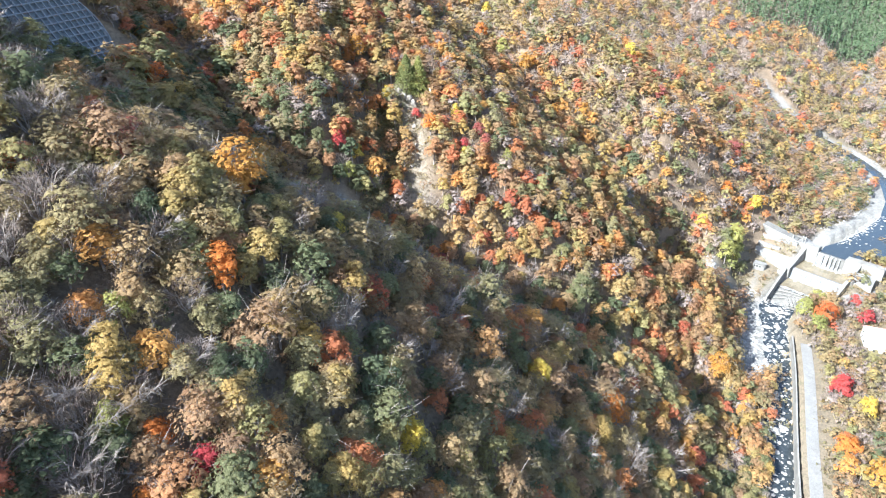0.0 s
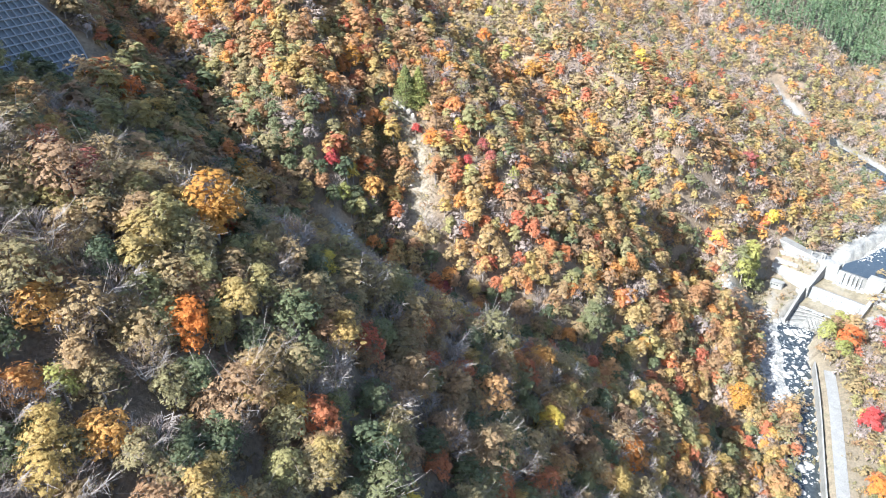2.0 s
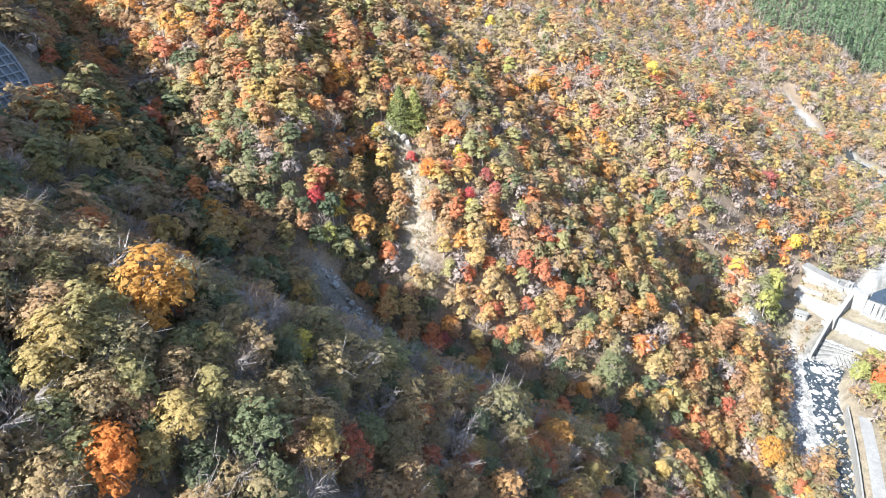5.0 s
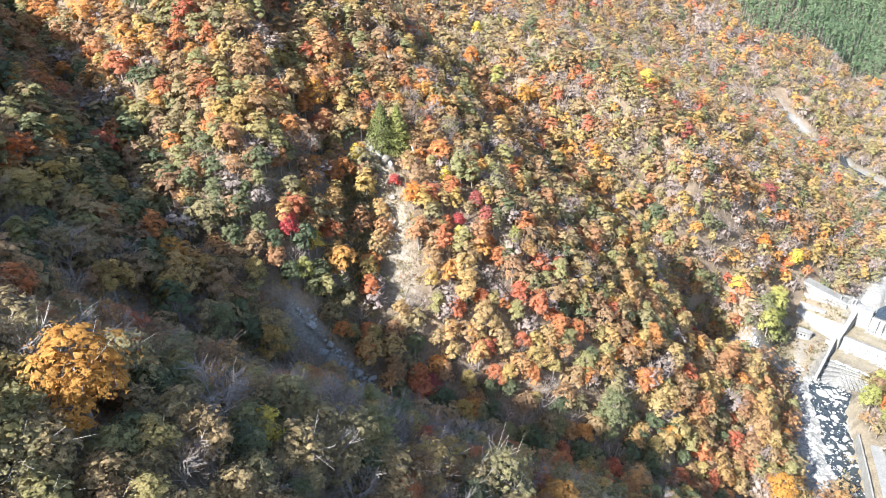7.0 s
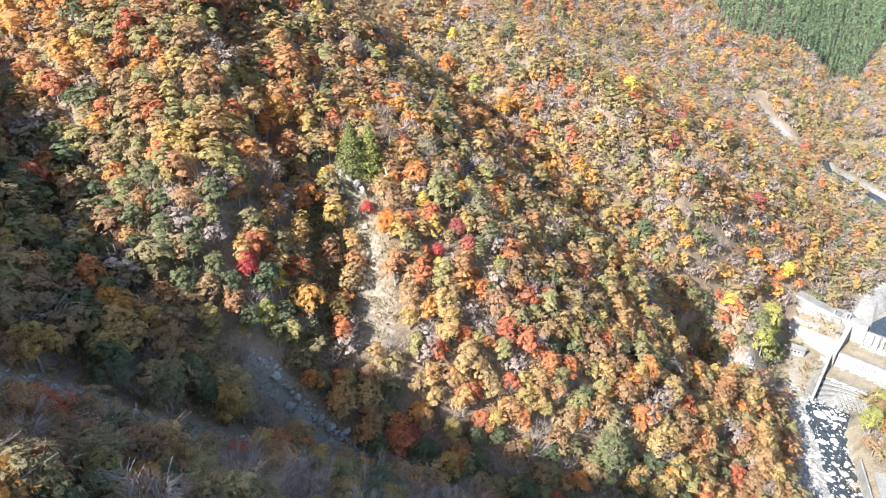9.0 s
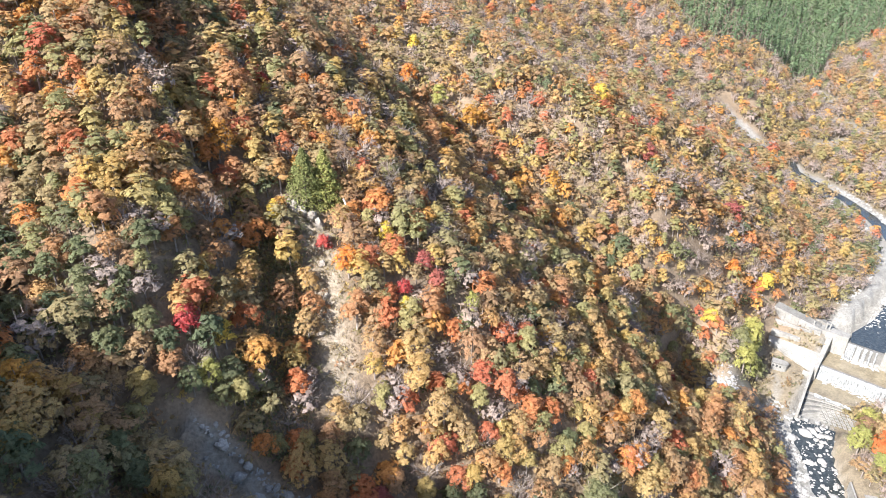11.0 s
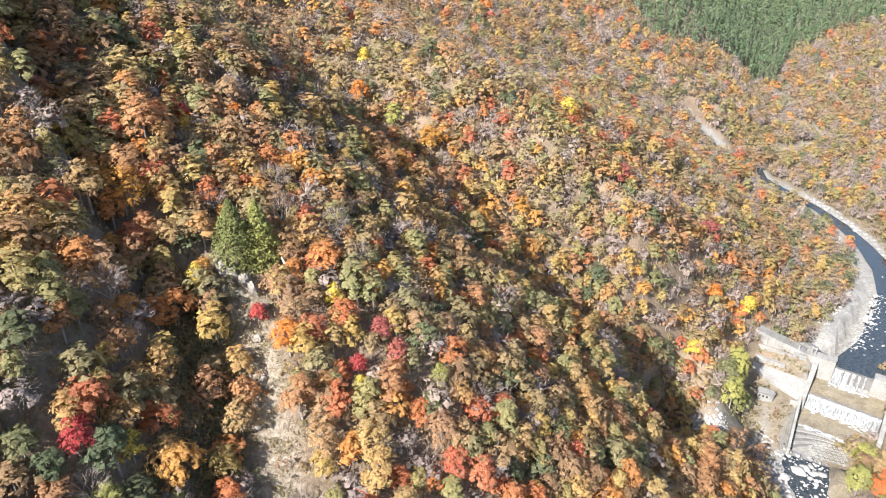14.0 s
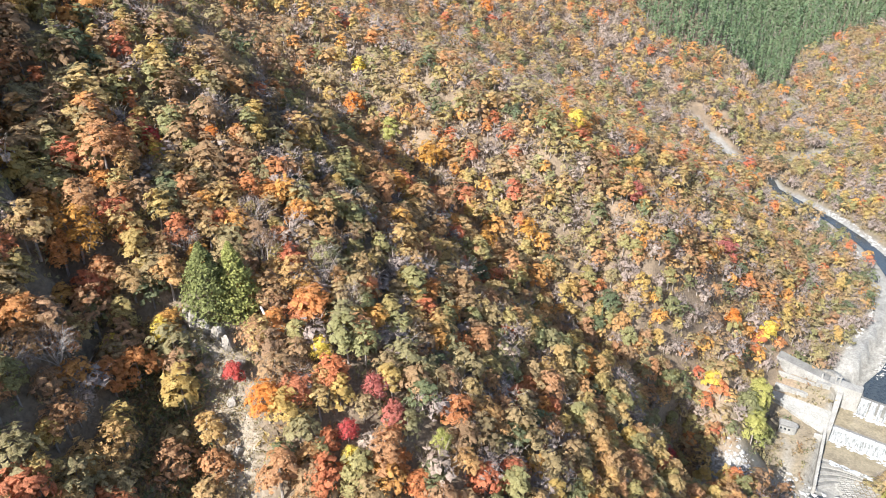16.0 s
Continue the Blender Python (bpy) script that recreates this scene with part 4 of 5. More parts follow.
def stone_mesh(rs, detail):
    bm = bmesh.new()
    bmesh.ops.create_icosphere(bm, subdivisions=detail, radius=1)
    sx, sy, sz = rs.uniform(.75, 1.25), rs.uniform(.6, 1.0), rs.uniform(.45, .75)
    cut = [(Vector(rs.normal(size=3)).normalized(), rs.uniform(.55, .85)) for _ in range(5)]
    for v in bm.verts:
        for n, k in cut:
            d = v.co.dot(n)
            if d > k:
                v.co -= n * (d - k)
        v.co = Vector((v.co.x * sx, v.co.y * sy, v.co.z * sz)) * rs.uniform(.93, 1.07)
    me = bpy.data.meshes.new("stone")
    bm.to_mesh(me)
    bm.free()
    return me


def boulder(name, me, x, y, z, size, label, group, rs):
    ob = new(name, me)
    ob.matrix_basis = pose(x, y, z, rs.uniform(-15, 15), rs.uniform(-15, 15), rs.uniform(0, 360)) @ Matrix.Scale(size, 4)
    return tagged(ob, label, "boulder", group)


def build_stones():
    rs = np.random.RandomState(17)
    big = [stone_mesh(rs, 2) for _ in range(6)]
    small = [stone_mesh(rs, 1) for _ in range(6)]
    for me in big + small:
        me.materials.append(M_STONE)
    spots = []
    for c, right, level in smooth_frames(100, 285, .42):
        o = rs.uniform(-11.5, 7.0)
        spots.append((*(c + right * o + rs.normal(size=2) * .8), level, o))
    count = 0
    V, F, off = [], [], 0
    beds = land(np.array([p[0] for p in spots]), np.array([p[1] for p in spots]))
    for i, (x, y, level, o) in enumerate(spots):
        size = .35 + rs.gamma(1.6, .34)
        size = min(size, 2.3)
        q = (x - WEIR[0]) * DOWN[0] + (y - WEIR[1]) * DOWN[1]
        if q < 37:
            continue
        z = max(beds[i], level + .35) + size * .1
        if count < 250 and size > .7:
            boulder("boulder", big[i % 6], x, y, z, size, "pale grey river boulder lying in the rapids", "boulders in the river", rs)
            count += 1
    # small stones, joined
    for c, right, level in smooth_frames(95, 287, .06):
        o = -13.5 + 20.7 * rs.uniform(0, 1) ** 1.25
        p = c + right * o + rs.normal(size=2) * .8
        q = (p[0] - WEIR[0]) * DOWN[0] + (p[1] - WEIR[1]) * DOWN[1]
        if q < 37:
            continue
        V.append((p[0], p[1], level + .45, .16 + rs.gamma(1.5, .17)))
    for _ in range(420):
        k = rs.uniform(0, 1)
        x, y = -30 + 40 * k + rs.normal() * 1.2, 176.5 - 7.5 * k + rs.normal() * 1.0
        V.append((x, y, None, .18 + rs.gamma(1.4, .2)))
    for c, right, level in smooth_frames(95, 245, .11):
        p = c + right * rs.uniform(-10.5, -4.5) + rs.normal(size=2) * .5
        V.append((p[0], p[1], level + .42, .2 + rs.gamma(1.5, .22)))
    for _ in range(260):
        k = rs.uniform(0, 1)
        i = min(2, int(k * 3))
        a, b = np.array(SCREE[i]), np.array(SCREE[i + 1])
        x, y = a + (b - a) * (k * 3 - i) + rs.normal(size=2) * 1.1
        V.append((x, y, None, .15 + rs.gamma(1.2, .14)))
    for _ in range(500):
        x, y = 112 + rs.normal() * 4.0, 246 + rs.normal() * 4.0
        V.append((x, y, None, .15 + rs.gamma(1.4, .2)))
    for c, right, level in smooth_frames(330, 470, .16):
        o = rs.choice((-1, 1)) * rs.uniform(4, 9.5)
        p = c + right * o
        V.append((p[0], p[1], None, .2 + rs.gamma(1.4, .22)))
    floor = land(np.array([v[0] for v in V]), np.array([v[1] for v in V]))
    V = [(x, y, g + .05 if z is None else max(z, g), r) for (x, y, z, r), g in zip(V, floor)]
    for _ in range(240):
        k = rs.uniform(0, 1) ** .8
        o = -2.5 + rs.gamma(1.1, 1.9)
        x, y = 186 + 40 * k + .63 * o, 271 + 33 * k - .77 * o
        V.append((x, y, 12.05, .2 + rs.gamma(1.4, .2)))
    P, T = [], []
    shapes = []
    for me in small:
        co = np.empty(len(me.vertices) * 3)
        me.vertices.foreach_get("co", co)
        shapes.append((co.reshape(-1, 3), np.array([p.vertices[:] for p in me.polygons])))
    # the coarsest shape: a cut block of 20 faces
    for i, (x, y, z, size) in enumerate(V):
        v, f = shapes[i % 6]
        if size < .55:
            v, f = PEBBLES[i % 4]
        a = rs.uniform(0, 6.28)
        c, sn = math.cos(a) * size, math.sin(a) * size
        P.append(np.stack([v[:, 0] * c - v[:, 1] * sn + x, v[:, 0] * sn + v[:, 1] * c + y, v[:, 2] * size + z], 1))
        T.append(f + off)
        off += len(v)
    tagged(new("river_stones", mesh("river_stones", np.concatenate(P), np.concatenate(T), [M_STONE])), "countless pale river cobbles and stones along the bed", "stones", kind="stuff")
    for x, y, size in ((-24.5, 174.6, 1.5), (-21.4, 172.6, 1.9), (-22.6, 175.5, .9), (-8.2, 168.8, .8), (-17.5, 171.6, .8)):
        boulder("boulder", big[int(size * 10) % 6], x, y, at(x, y) + size * .3, size, "large pale boulder in the shaded ravine stream", "boulders in the ravine", rs)


def pebble(rs):
    v = np.array([(1, 0, 0), (-1, 0, 0), (0, 1, 0), (0, -1, 0), (0, 0, .7), (0, 0, -.6)]) * rs.uniform(.75, 1.2, (6, 1))
    v = np.concatenate([v[:4] * (1, 1, .4) + rs.normal(size=(4, 3)) * .12, v[4:]])
    return v, np.array([(0, 2, 4), (2, 1, 4), (1, 3, 4), (3, 0, 4), (2, 0, 5), (1, 2, 5), (3, 1, 5), (0, 3, 5)])


PEBBLES = [pebble(np.random.RandomState(40 + i)) for i in range(4)]
build_stones()


# ---------------------------------------------------------------- bank wall and road
def build_bank():
    wall = thing("river_wall", "long grey concrete retaining wall along the river", "wall", kind="structure")
    fr = smooth_frames(60, 236, 6)
    for a, b in zip(fr[:-1], fr[1:]):
        lo, hi = [], []
        for (c, r, level), o in ((a, 7.4), (b, 7.4), (b, 7.9), (a, 7.9)):
            p = c + r * o
            lo.append((p[0], p[1], level - 1.5)), hi.append((p[0], p[1], level + 5.25))
        prism("wall_panel", lo, hi, M_CONCRETE, wall, bevel=.03)
    rows = []
    for c, r, level in smooth_frames(60, 232, 2.5):
        p = c + r * np.linspace(10.2, 13.9, 5)[:, None]
        rows.append([(x, y, z + .14) for x, y, z in zip(p[:, 0], p[:, 1], land(p[:, 0], p[:, 1]))])
    tagged(ribbon("road", rows, M_ROAD), "narrow pale grey lane along the river wall", "road", kind="structure")
    rows = []
    path = [(152, 218), (160, 227), (167, 232), (175, 235), (184, 238), (197, 241.5)]
    for i in range(len(path) - 1):
        for k in range(4):
            a, b = np.array(path[i], float), np.array(path[i + 1], float)
            p = a + (b - a) * k / 4
            w = (b - a) / np.linalg.norm(b - a)
            r = np.array((w[1], -w[0]))
            rows.append([(*(p + r * o), at(*(p + r * o)) + .14) for o in (-2.4, -1.2, 0, 1.2, 2.4)])
    tagged(ribbon("lane", rows, M_ROAD), "pale lane curving away from the weir", "road", kind="structure")


build_bank()


# ---------------------------------------------------------------- weir
def build_weir():
    w = thing("weir", "weathered concrete river weir with stepped basins and wing walls", "weir", kind="structure")
    D, L = M_CONCRETE_DARK, M_CONCRETE
    weir_prism("dam_sill", [(-.5, -2), (11.8, -2), (11.8, 1.0), (-.5, 1.0)], [11.9, 11.9, 11.75, 11.75], 2, D, w)
    weir_prism("dam_block", [(-10.2, -2.2), (-.3, -2.2), (-.3, 1.6), (-10.2, 2.0)], [14.1] * 4, 3, L, w)
    weir_prism("dam_block", [(11.4, -2.2), (27, -2.2), (27, 1.8), (11.4, 1.8)], [13.3, 13.8, 13.8, 13.3], 3, L, w)
    weir_prism("wing_wall", [(-28, -1.6), (-10.2, -1.6), (-10.2, 1.7), (-28, 1.7)], [18.2, 14.8, 14.2, 17.4], 8, D, w, "dark weathered wing wall")
    for k in range(7):
        a = -27.5 + k * 2.5
        weir_prism("coping", [(a, 1.7), (a + 2.44, 1.7), (a + 2.44, 2.15), (a, 2.15)], [17.35 - k * .45, 16.95 - k * .45, 16.9 - k * .45, 17.3 - k * .45], 11, L, w, bevel=.03)
    weir_prism("terrace_wall", [(-25, 3.7), (-13.6, 3.2), (-13.4, 3.9), (-25, 4.4)], [13.4, 13.0, 13.0, 13.4], 9, L, w)
    weir_prism("terrace_wall", [(-24.5, 8.2), (-16, 7.4), (-14.6, 7.7), (-14.4, 8.6), (-15.6, 9.0), (-24.5, 9.1)], [11.5, 11.2, 11.1, 11.1, 11.2, 11.5], 6, L, w)
    weir_prism("revetment", [(-24.5, 10.6), (-6.6, 10.4), (-6.4, 17.6), (-9.0, 17.2), (-24, 12.4)], [9.6, 9.3, 5.3, 5.4, 8.3], 1, M_PALE, w, "pale sloping revetment")
    weir_prism("gate_pier", [(-13.6, .8), (-9.4, .6), (-9.2, 3.4), (-13.4, 3.7)], [13.9] * 4, 8, M_PALE, w, "pale gate pier")
    weir_prism("gate_post", [(-12.6, 1.2), (-12.1, 1.2), (-12.1, 1.7), (-12.6, 1.7)], [16.4] * 4, 13.8, M_PALE, w)
    weir_prism("gate_post", [(-8.6, .2), (-8.1, .2), (-8.1, .7), (-8.6, .7)], [17.0] * 4, 13.9, M_PALE, w)
    weir_prism("gate_post", [(-7.4, .2), (-6.9, .2), (-6.9, .7), (-7.4, .7)], [17.0] * 4, 13.9, M_PALE, w)
    weir_prism("gate_beam", [(-8.7, .25), (-6.8, .25), (-6.8, .65), (-8.7, .65)], [16.6] * 4, 16.2, M_PALE, w)
    weir_prism("channel_wall", [(-7.0, 1.8), (-5.2, 1.6), (-5.2, 10.4), (-6.8, 10.4)], [13.0, 12.6, 9.4, 9.4], 1, L, w)
    weir_prism("channel_wall", [(-6.6, 10.4), (-5.2, 10.4), (-5.2, 17.6), (-6.5, 17.6)], [9.4, 9.2, 7.4, 7.4], 0, L, w)
    weir_prism("side_wall", [(-7.2, 17.6), (-6.3, 17.6), (-4.4, 39.5), (-5.3, 39.5)], [7.3, 7.3, 1.6, 1.6], -4, L, w)
    weir_prism("wall_rib", [(-9.2, 20.2), (-6.9, 20.0), (-6.9, 20.5), (-9.2, 20.7)], [6.4, 6.5, 6.5, 6.4], 3, L, w)
    weir_prism("low_sill", [(-5.2, 12.2), (17, 12.2), (17, 13.5), (-5.2, 13.5)], [6.35, 6.35, 6.25, 6.25], 0, D, w)
    weir_prism("right_wall", [(16.8, 1.8), (18.2, 1.8), (18.2, 26), (16.8, 26)], [12.6, 12.6, 6.5, 6.5], -1, L, w)
    weir_prism("abutment", [(18.4, 7.5), (26, 7.0), (26.5, 12), (18.4, 13)], [11.6, 12.2, 9.4, 8.6], 5, M_PALE, w, "pale sloping abutment slab")
    for i in range(10):
        a, b = i / 10, (i + 1) / 10
        tip = (6.5, 24.5)
        p, q = (-6.0 + 1.52 * a, 22.5 + 14 * a), (-6.0 + 1.52 * b, 22.5 + 14 * b)
        ends = (tip[0], tip[1] + .25 * i), (tip[0], tip[1] + .25 * (i + 1))
        arc = lambda e, f, k: (e[0] + (f[0] - e[0]) * k, e[1] + (f[1] - e[1]) * k - 4.4 * k * (1 - k) * (.5 + .1 * i))
        ring = [arc(p, ends[0], k / 6) for k in range(7)] + [arc(q, ends[1], k / 6) for k in range(6, -1, -1)]
        top = 1.75 - .36 * i
        weir_prism("apron_step", ring, [top] * 14, -4.5, L if i % 2 else D, w, bevel=.04)
    falls = thing("waterfall", "white water pouring over the weir in strands", "waterfall")
    rs = np.random.RandomState(3)
    edges = [0, 2.6, 3.0, 4.6, 5.3, 6.3, 7.1, 7.9, 9.0, 9.5, 11.2]
    for i in range(0, 10, 2):
        rows = []
        for k in range(9):
            f = k / 8
            row = []
            for j in range(7):
                a = edges[i] + (edges[i + 1] - edges[i]) * j / 6
                a += (a - 5.5) * .03 * f
                q = 1.05 + 1.5 * f ** .6 + rs.normal() * .07
                row.append(weir_at(a, q, 12.0 - 6.0 * f ** 1.5))
            rows.append(row)
        ribbon("water_strand", rows, M_FALL, falls)
    low = thing("low_waterfall", "thin white sheet of water over the lower sill", "waterfall")
    rows = []
    for k in range(8):
        f = k / 7
        rows.append([weir_at(-5.1 + 22 * j / 44, 13.5 + 1.5 * f ** .6 + rs.normal() * .07, 6.5 - 4.5 * f ** 1.4) for j in range(45)])
    ribbon("water_sheet", rows, M_FALL, low)
    for name, z, q0, q1 in (("upper_basin", 6.1, 1.0, 12.4), ("lower_basin", 1.95, 13.4, 25)):
        rows = [[weir_at(-5.3 + 22.4 * j / 4, q0 + (q1 - q0) * k / 3, z - (.0 if k < 3 else 0)) for j in range(5)] for k in range(4)]
        tagged(ribbon(name, rows, M_MURKY), "shallow brown water standing in the weir basin", "water", kind="structure")
    foam = []
    rs = np.random.RandomState(8)
    for i in range(240):
        if i < 100:
            a, q, z = rs.uniform(-.3, 11.6), 2.4 + rs.gamma(1.2, .45), 6.16
        elif i < 190:
            a, q, z = rs.uniform(-5, 16.4), 14.8 + rs.gamma(1.2, .5), 2.01
        else:
            a = rs.uniform(-3, 9)
            q, z = 25 + rs.uniform(0, 1.6), 1.98 - .0
        foam.append((a, q, z, rs.uniform(.25, .7)))
    V, F = [], []
    for a, q, z, r in foam:
        n0 = len(V)
        for j in range(7):
            t = j * 2 * math.pi / 7
            rr = r * rs.uniform(.6, 1.2)
            V.append(weir_at(a + math.cos(t) * rr * 1.3, q + math.sin(t) * rr * .8, z))
        V.append(weir_at(a, q, z + .10))
        F += [(n0 + j, n0 + (j + 1) % 7, n0 + 7) for j in range(7)]
    tagged(part("foam", V, F, M_FOAM), "white foam at the foot of the falls", "foam", kind="stuff")
    # rows of concrete blocks below the apron
    bm = bmesh.new()
    for m in (Matrix.Diagonal((1.3, .42, .5, 1)), Matrix.Diagonal((.42, 1.3, .5, 1)), Matrix.Translation((0, 0, .3)) @ Matrix.Diagonal((.5, .5, .5, 1))):
        bmesh.ops.create_cube(bm, size=1, matrix=m)
    bmesh.ops.bevel(bm, geom=bm.edges[:], offset=.06, segments=1, affect='EDGES')
    me = bpy.data.meshes.new("concrete_block")
    bm.to_mesh(me)
    bm.free()
    me.materials.append(M_PALE)
    for i in range(7):
        for j in range(6):
            a, q = 1.0 + i * 1.5 + (j % 2) * .7, 28.0 + j * 1.35 - i * .25
            if a > 11.5 or (i == 0 and j > 3):
                continue
            ob = new("concrete_block", me)
            ob.matrix_basis = pose(*weir_at(a, q, -.55 - .07 * j), rs.uniform(-6, 6), rs.uniform(-6, 6), -48 + rs.uniform(-14, 14))
            tagged(ob, "pale cross-shaped concrete block below the weir apron", "concrete block", "apron blocks")


build_weir()


def build_pump_house():
    """Small round-ended concrete house on the bank."""
    h = thing("pump_house", "small whitewashed round-ended pump house on the bank", "hut")
    cx, cy = 146.6, 264.2
    z0 = at(cx, cy)
    ring = [(-2.4, -1.6), (1.4, -1.6), (2.5, -1.2), (3.0, 0), (2.5, 1.2), (1.4, 1.6), (-2.4, 1.6)]
    turn = math.radians(-38)
    P = lambda a, b, z: (cx + a * math.cos(turn) - b * math.sin(turn), cy + a * math.sin(turn) + b * math.cos(turn), z)
    prism("wall", [P(a, b, z0 - 1.2) for a, b in ring], [P(a, b, z0 + 2.5) for a, b in ring], M_PALE, h)
    prism("roof", [P(a * 1.07, b * 1.07, z0 + 2.5) for a, b in ring], [P(a * 1.07, b * 1.07, z0 + 2.75) for a, b in ring], M_CONCRETE_DARK, h, "dark flat roof rim")
    prism("roof_slab", [P(a * .93, b * .9, z0 + 2.75) for a, b in ring], [P(a * .93, b * .9, z0 + 2.8) for a, b in ring], M_CONCRETE, h, bevel=0)
    for a in (-1.8, -.6, .6):
        prism("window", [P(a - .3, -1.64, z0 + 1.2), P(a + .3, -1.64, z0 + 1.2), P(a + .3, -1.55, z0 + 1.2), P(a - .3, -1.55, z0 + 1.2)],
              [P(a - .3, -1.64, z0 + 1.9), P(a + .3, -1.64, z0 + 1.9), P(a + .3, -1.55, z0 + 1.9), P(a - .3, -1.55, z0 + 1.9)], M_GLASS, h, "dark window", bevel=0)
    prism("door", [P(-2.46, -.5, z0 - .2), P(-2.46, .5, z0 - .2), P(-2.36, .5, z0 - .2), P(-2.36, -.5, z0 - .2)],
          [P(-2.46, -.5, z0 + 1.9), P(-2.46, .5, z0 + 1.9), P(-2.36, .5, z0 + 1.9), P(-2.36, -.5, z0 + 1.9)], M_GLASS, h, "dark door", bevel=0)


build_pump_house()


def build_house():
    h = thing("house", "white house with a faded pink metal roof above the lane", "house")
    cx, cy = 170.5, 207.5
    z0 = at(cx, cy)
    turn = math.radians(-22)
    P = lambda a, b, z: (cx + a * math.cos(turn) - b * math.sin(turn), cy + a * math.sin(turn) + b * math.cos(turn), z0 + z)
    box = lambda a0, a1, b0, b1, z: [P(a0, b0, z), P(a1, b0, z), P(a1, b1, z), P(a0, b1, z)]
    bm = bmesh.new()
    pts = [bm.verts.new(P(a, b, z)) for a in (-6.5, 6.5) for b, z in ((-4.2, -1), (4.2, -1), (4.2, 4.6), (0, 7.0), (-4.2, 4.6))]
    bm.faces.new(pts[:5]), bm.faces.new(pts[5:][::-1])
    for i in range(5):
        bm.faces.new((pts[i], pts[5 + i], pts[5 + (i + 1) % 5], pts[(i + 1) % 5]))
    bmesh.ops.recalc_face_normals(bm, faces=bm.faces)
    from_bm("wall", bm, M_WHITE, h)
    for sign in (-1, 1):
        prism("roof_slope", [P(-7.1, 0, 7.05), P(7.1, 0, 7.05), P(7.1, sign * 4.9, 4.25), P(-7.1, sign * 4.9, 4.25)],
              [P(-7.1, 0, 7.25), P(7.1, 0, 7.25), P(7.1, sign * 4.9, 4.42), P(-7.1, sign * 4.9, 4.42)], M_PINK, h, bevel=.02)
    for k in range(15):
        for sign in (-1, 1):
            a = -7 + k
            prism("seam", [P(a - .03, 0, 7.25), P(a + .03, 0, 7.25), P(a + .03, sign * 4.9, 4.42), P(a - .03, sign * 4.9, 4.42)],
                  [P(a - .03, 0, 7.31), P(a + .03, 0, 7.31), P(a + .03, sign * 4.9, 4.48), P(a - .03, sign * 4.9, 4.48)], M_PINK, h, bevel=0)
    prism("porch_roof", [P(-5.6, -4.2, 3.5), P(6.6, -4.2, 3.5), P(6.6, -8.0, 2.5), P(-5.6, -8.0, 2.5)], [P(-5.6, -4.2, 3.7), P(6.6, -4.2, 3.7), P(6.6, -8.0, 2.68), P(-5.6, -8.0, 2.68)], M_PINK, h)
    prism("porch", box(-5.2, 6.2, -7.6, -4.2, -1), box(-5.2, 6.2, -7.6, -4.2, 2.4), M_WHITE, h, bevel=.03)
    for a in (-3.5, 0, 3.5):
        win = prism("window", box(a - .8, a + .8, -7.66, -7.58, .7), box(a - .8, a + .8, -7.66, -7.58, 1.8), M_GLASS, h, "dark window", bevel=0)
    for b in (-2, 1.6):
        for z in (.9, 3.2):
            prism("window", box(-6.56, -6.46, b - .6, b + .6, z), box(-6.56, -6.46, b - .6, b + .6, z + 1.1), M_GLASS, h, "dark window", bevel=0)


build_house()


# ---------------------------------------------------------------- anchored slope
def build_crib():
    c = thing("anchored_slope", "steep slope faced with a grid of grey concrete beams", "retaining wall", kind="structure")
    right = lambda v: float(np.interp(v, (-6, -3, 3, 8, 14, 26), (3, 5.2, 7, 7.2, 4.4, .5)))
    P = lambda u, v, o: tuple(CRIB + CRIB_ALONG * u + CRIB_UP * v + CRIB_OUT * o)
    left, low, high = -30.0, -6.0, 26.0
    rows = []
    for i in range(17):
        v = low + (high - low) * i / 16
        rows.append([P(left + (right(v) - left) * j / 12, v, .0 + .08 * math.sin(j * 2.1 + i)) for j in range(13)])
    ribbon("sprayed_face", rows, M_SPRAY, c, "dark sprayed concrete between the beams")

    def beam(name, a, b, wide):
        a, b = Vector(a), Vector(b)
        d = (b - a).normalized()
        o = Vector(CRIB_OUT)
        n = d.cross(o).normalized() * wide
        lo = [a - n - o * .3, b - n - o * .3, b + n - o * .3, a + n - o * .3]
        prism(name, lo, [p + o * .75 for p in lo], M_BEAM, c, bevel=.05)
    v = low
    while v <= high:
        beam("cross_beam", P(left, v, 0), P(right(v), v, 0), .17)
        v += 2.0
    u = left
    while u < 7:
        inside = [v for v in np.arange(low, high + .1, .5) if right(v) >= u]
        if len(inside) > 2:
            beam("upright_beam", P(u, inside[0], .01), P(u, inside[-1], .01), .15)
        u += 2.0
    vs = np.arange(low, high + .1, 4)
    for a, b in zip(vs[:-1], vs[1:]):
        beam("edge_beam", P(right(a), a, .02), P(right(b), b, .02), .2)


build_crib()


